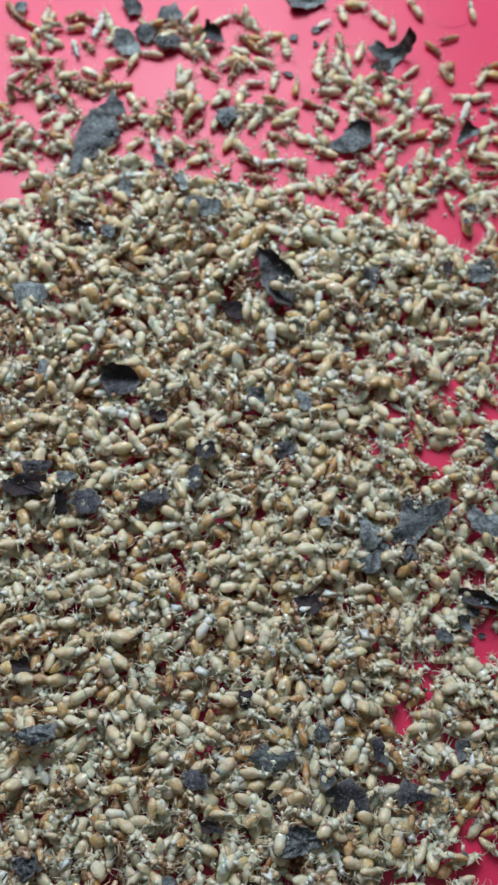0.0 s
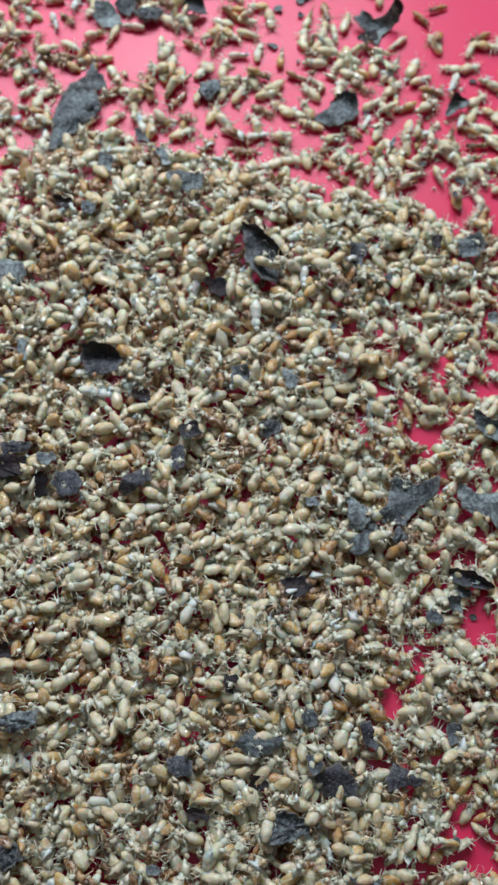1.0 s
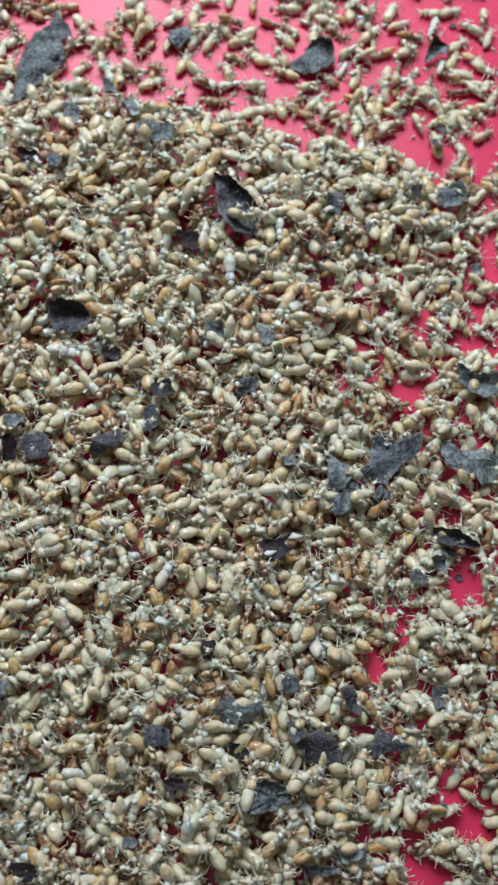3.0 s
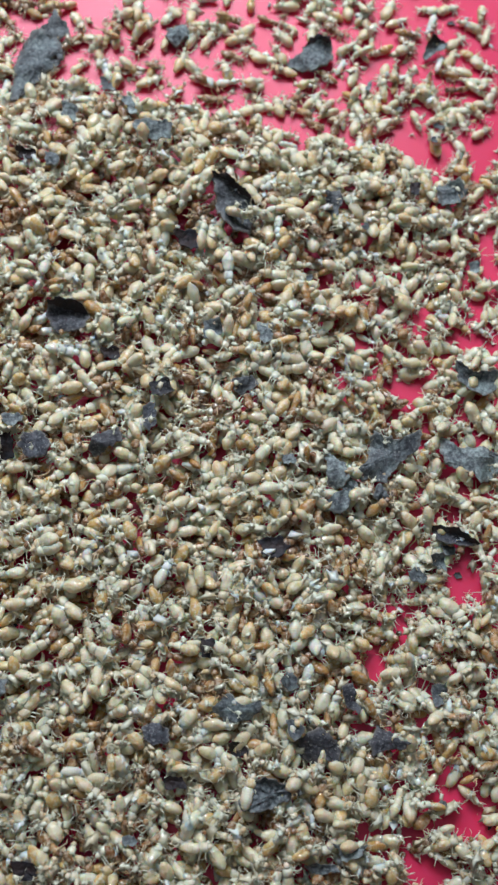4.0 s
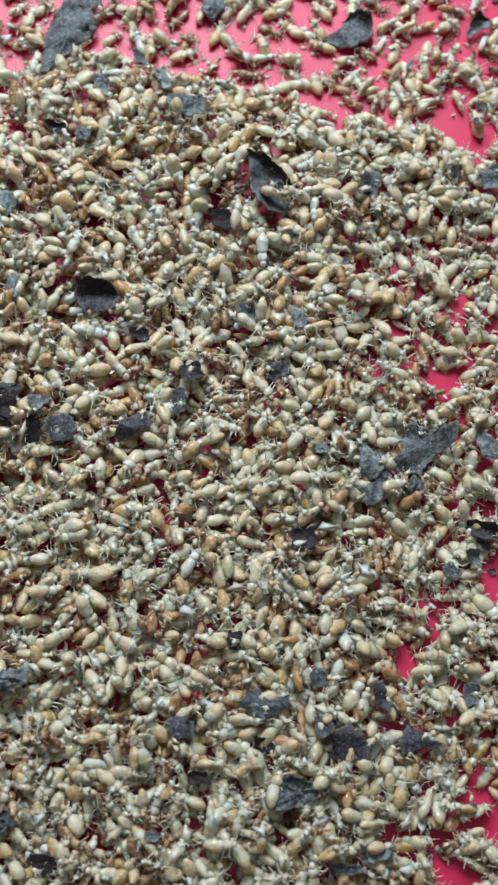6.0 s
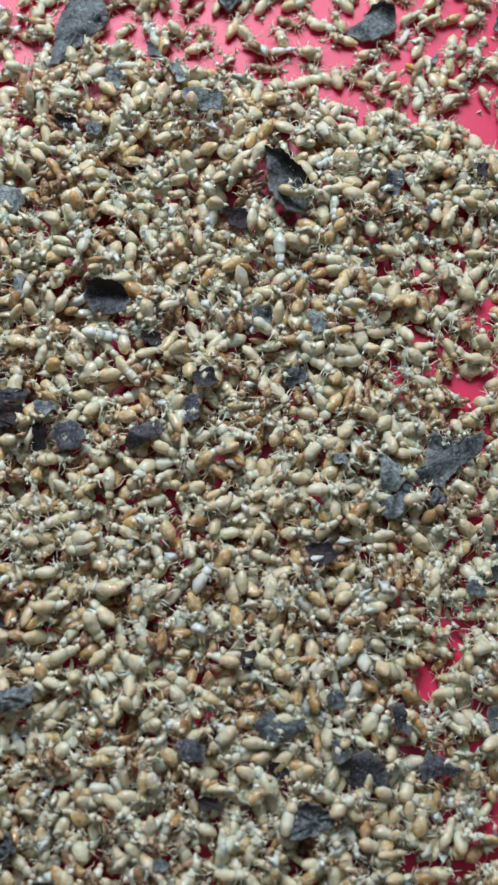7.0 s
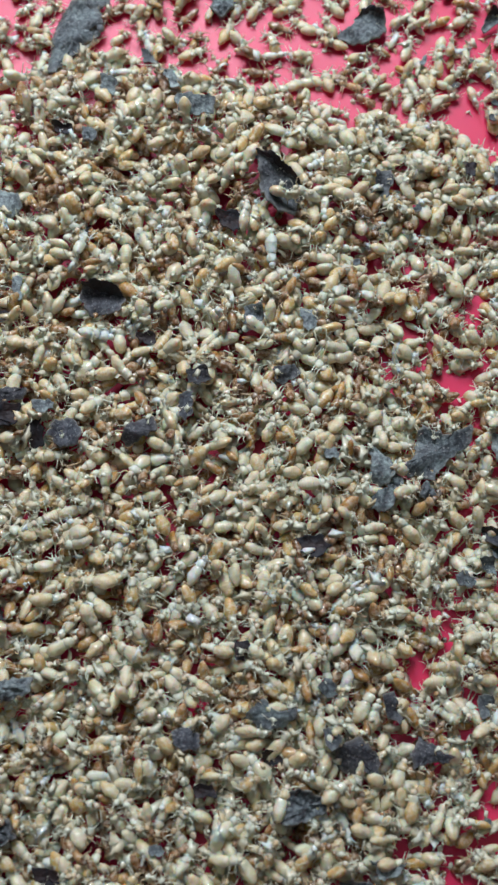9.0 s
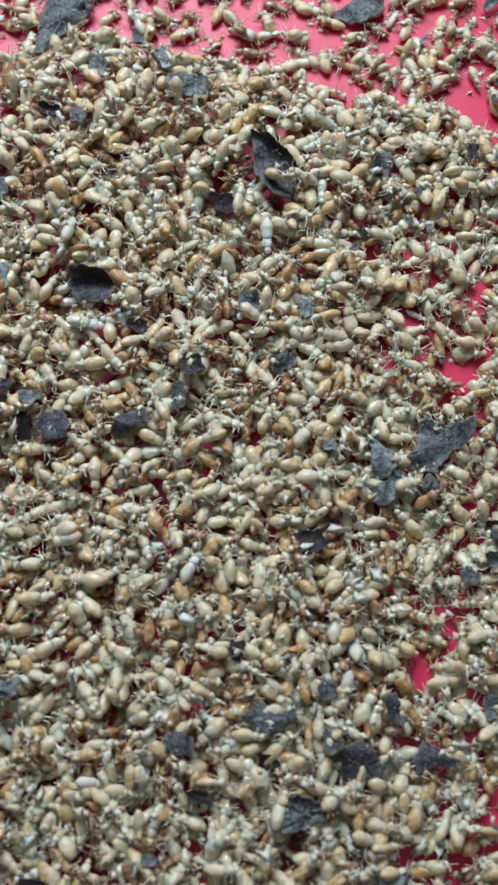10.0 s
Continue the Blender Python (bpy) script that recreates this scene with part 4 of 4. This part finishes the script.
flake("dark", -11.9, -57.8, [(-2.2, 0.9), (1.2, 1.0), (2.2, -0.8), (-1.2, -1.1)], 0.6, 0, 0)
flake("dark", -6.7, -36.8, [(-1.1, 1.5), (1.2, 1.5), (0.7, -1.6), (-0.8, -1.4)], 0.5, 80, 0)
flake("dark", -46.1, -32.0, [(-2.0, 0.9), (1.2, 1.5), (1.9, -0.9), (-1.1, -1.5)], 0.6, 0, 0)
flake("mid", -46.8, 23.5, [(-1.1, 2.1), (0.4, 2.2), (1.0, -1.9), (-0.3, -2.5)], 0.4, 90, 0)
flake("lump", -42.1, -64.4, [(-2.8, 1.0), (0.9, 2.0), (2.5, -0.6), (-0.6, -2.4)], -0.6, 0, 5)
flake("mid", 16.1, -68.2, [(-2.9, 1.3), (0.2, 0.4), (2.9, 0.8), (1.5, -1.0), (-1.6, -1.4)], 1.0, 10, 8)
flake("mid", 11.6, -70.9, [(-2.9, 0.5), (1.6, 0.9), (2.9, -0.4), (-1.6, -0.9)], 0.5, 0, 4)
flake("dark", -34.7, -70.7, [(-2.3, 1.6), (1.2, 1.2), (2.2, -1.2), (-1.2, -1.6)], 0.5, 0, 4)
flake("mid", 43.4, 34.4, [(-1.1, 0.8), (0.8, 1.4), (0.9, -0.9), (-0.7, -1.3)], 0.4, 0, 6)
flake("mid", 39.3, 48.5, [(-2.4, 1.4), (1.9, 1.8), (2.0, -1.3), (-1.5, -1.9)], 0.5, 30, 8)
flake("dark", 32.2, 48.8, [(-0.9, 1.4), (1.1, 1.1), (0.7, -1.4), (-0.9, -1.1)], 0.3, 0, 4)
flake("mid", -26.9, 74.1, [(-1.9, 1.4), (1.6, 1.1), (1.5, -1.2), (-1.2, -1.3)], 0.4, 0, 4)
flake("mid", -33.5, 64.0, [(-1.6, 1.7), (1.4, 1.4), (1.3, -1.7), (-1.1, -1.5)], 0.5, 0, 4)
flake("dark", -41.2, 54.8, [(-1.7, 1.1), (1.7, 0.8), (1.3, -1.0), (-1.2, -0.8)], 0.9, 0, 8)
flake("lump", -36.3, 53.9, [(-1.6, 1.6), (1.4, 1.4), (1.4, -1.5), (-1.2, -1.5)], -0.8, 0, 0)
flake("mid", -22.4, 67.1, [(-2.5, 2.7), (0.5, 1.4), (1.8, -1.9), (0.3, -2.2)], 0.6, -50, 5)
flake("lump", -13.5, 85.3, [(-2.2, 1.9), (1.7, 2.7), (2.4, -0.7), (0.0, -2.6), (-1.9, -1.3)], -1.8, 0, 0)
chip(-60.0, 112.1, 3.1, 2.7, 20)
chip(0.9, 107.2, 2.1, 1.9, 40)
chip(5.7, 109.5, 2.1, 1.7, 0)
chip(5.9, 105.6, 1.5, 1.1, 30)
chip(-0.3, 97.6, 2.5, 1.6, -30)
chip(42.7, 90.0, 1.9, 1.3, 0)
chip(24.7, 73.4, 1.2, 2.2, -20)
chip(30.7, 68.4, 1.8, 1.0, 0)
chip(38.5, 64.9, 2.7, 1.2, -10)
chip(37.0, 60.7, 1.6, 1.6, 30)
chip(38.4, 58.8, 0.7, 0.7, 0)
chip(33.8, 74.4, 1.2, 1.6, 80)
chip(-50.3, 89.3, 2.1, 1.5, 0)
chip(5.3, 93.8, 0.9, 0.9, 0)
chip(22.6, 41.4, 1.6, 1.4, 0)
chip(11.8, 30.3, 1.8, 1.2, 20)
chip(-10.5, 110.6, 0.4, 0.4, 0)
chip(31.4, -61.8, 2.4, 1.6, 30)
chip(37.0, -23.8, 1.4, 1.4, 0)
chip(-18.5, -66.3, 2.5, 1.8, 0)

# insects that lie on the flakes
put("worker", -0.8, 41.5, -20)
put("worker", 2.2, 42.6, 171)
put("worker", -24.3, 103.5, 148)
put("worker", -26.7, 106.1, 26)
put("amber", -21.5, 101.9, -53)
put("worker", 13.8, 86.3, 81)
put("worker", -44.7, -2.9, 2)
put("worker", -42.4, 0.1, 12)
put("worker", -38.3, -5.9, 7)
put("worker", 10.9, -56.1, 59)
put("worker", 8.6, -57.0, 39)
put("worker", 20.3, -10.0, 21)
put("worker", 27.6, -7.2, 150)
put("worker", 19.4, -2.1, 12)
put("amber", 23.3, -12.0, 31)
put("worker", -28.2, 26.2, 24)
put("worker", 0.2, -58.4, 70)
put("worker", -3.8, -49.1, 1)
put("worker", 35.8, -10.1, -30)

strew(5000, 0.0)

# insects that lie singly at the heap's thin edges
put("worker", 24.4, -67.2, 70)
put("amber", 28.5, -67.7, 40)
put("worker", 32.6, -67.3, 20)
put("worker", 31.1, -69.8, 155)
put("worker", 35.7, -69.9, -45)
put("worker", 23.3, -71.0, 80)
put("worker", 34.6, -73.2, 35)
put("worker", 29.3, -61.6, 170)
put("worker", 17.1, -67.6, 5)
put("worker", 24.7, -60.3, 60)
put("worker", 20.1, -58.9, 85)
put("worker", 15.4, -61.5, -10)
put("worker", 20.0, -62.9, -25)
put("worker", 16.2, -64.1, 0)
put("worker", 9.7, -68.4, 10)
put("worker", 4.3, -66.6, 50)
put("worker", -9.2, -73.3, 90)
put("worker", 0.6, -72.5, 30)
put("worker", 4.3, -72.1, 80)
put("worker", 6.1, -71.7, 95)
put("worker", -4.8, -63.1, 70)
put("worker", -7.5, -67.4, 5)
put("worker", 38.6, -73.7, 40)
put("worker", 37.2, -60.8, -45)
put("amber", 37.4, -57.3, 20)
put("worker", 31.4, 42.9, -10)
put("worker", 36.8, 43.0, 0)
put("worker", 40.8, 37.7, 60)
put("worker", 32.6, 34.1, 0)
put("amber", 38.5, 35.3, -5)
put("worker", 27.0, 41.1, 60)
put("worker", 30.2, 39.9, 75)
put("worker", 17.1, 33.4, 0)
put("worker", 40.5, 32.4, 75)
put("worker", 46.8, 30.7, 10)
put("worker", 45.4, 26.1, 80)
put("worker", 40.7, 27.2, -45)
put("worker", 35.7, 22.7, -60)
put("worker", 30.6, 26.0, 50)
put("worker", 33.3, 17.6, -20)
put("worker", 27.0, 15.9, -60)
put("worker", 32.1, 14.8, 0)
put("worker", 21.7, 13.7, -30)
put("worker", 20.0, 25.4, 60)
put("worker", 26.2, 22.6, -35)
put("worker", 42.7, 16.0, 60)
put("worker", 46.3, 15.5, 0)
put("worker", -9.4, -55.7, 0)
put("amber", 11.8, -59.3, 75)
put("amber", 25.4, 29.4, 10)
put("worker", 36.1, -40.9, 30)
put("worker", 31.7, -33.4, 10)


# ---- the meshes ----
def part_meshes():
    made = {}
    for kind, shapes in SHAPES.items():
        for k, parts in enumerate(shapes):
            made[kind, k] = [(name, mesh_of(name, p * MM, t, a, [MAT[key]])) for name, key, (p, t, a) in parts]
    return made


NAMES = {"worker": "worker_termite", "amber": "amber_termite", "soldier": "soldier_termite", "pale": "white_termite", "egg": "termite_abdomen"}
LABELS = {"worker": "cream-coloured worker termite with pale legs on red plastic", "amber": "amber-brown termite with a dark head",
          "soldier": "soldier termite with a glossy dark brown head", "pale": "milky white freshly moulted termite; some of these stand in for white crumbs", "egg": "loose cream termite abdomen with no head"}


def build_termites(most):
    meshes, firsts, order = part_meshes(), {}, {k: i for i, k in enumerate(MAT)}
    singles = [n for n, row in enumerate(LAID) if row[3]]
    near = [n for n, row in enumerate(LAID) if not row[3] and abs(row[2].translation.x) < 0.024 and abs(row[2].translation.y) < 0.03 and row[2].translation.z > 0.0034]
    singles += near[-max(0, most - len(singles)):]
    for n in singles:
        kind, k, m, _ = LAID[n]
        if (kind, k) in firsts:
            copy_thing(firsts[kind, k], m)
            continue
        root = tagged(new(NAMES[kind]), LABELS[kind], "termite", "termites")
        for name, me in meshes[kind, k]:
            ob = new(name, me)
            ob.parent = root
        root.matrix_basis = m
        root.scale = (1, 1, 1)
        firsts[kind, k] = root
    apart = set(singles)
    pts, tris, along, slots, start = [], [], [], [], 0
    for n, (kind, k, m, _) in enumerate(LAID):
        if n in apart:
            continue
        a = np.array(m)
        x, y, z = a[:3, 3] / MM
        buried = SURFACE[int((y - Y0) / CELL), int((x - X0) / CELL)] - z
        if buried > 3.1:
            continue
        for name, key, (p, t, s) in SHAPES[kind][k]:
            if buried > 1.2 and name in ("leg", "antenna"):
                continue
            pts.append((p * MM) @ a[:3, :3].T + a[:3, 3])
            tris.append(t + start)
            along.append(s)
            slots.append(np.full(len(t), order[key]))
            start += len(p)
    me = mesh_of("termite_heap", np.concatenate(pts), np.concatenate(tris), np.concatenate(along), list(MAT.values()), np.concatenate(slots))
    tagged(new("termite_heap", me), "heap of cream and amber termites strewn over a red tray", "termites", kind="stuff")


build_termites(290)


def build_scraps(made):
    order = {k: i for i, k in enumerate(MAT)}
    start, pts, tris, along, slots = 0, [], [], [], []
    for (p, t, s), key in made:
        pts.append(p * MM), tris.append(t + start), along.append(s), slots.append(np.full(len(t), order[key]))
        start += len(p)
    me = mesh_of("termite_scraps", np.concatenate(pts), np.concatenate(tris), np.concatenate(along), list(MAT.values()), np.concatenate(slots))
    tagged(new("termite_scraps", me), "loose pale legs, shed skins and brown crumbs over the heap", "insect scraps", kind="stuff")


build_scraps(scraps(6200))
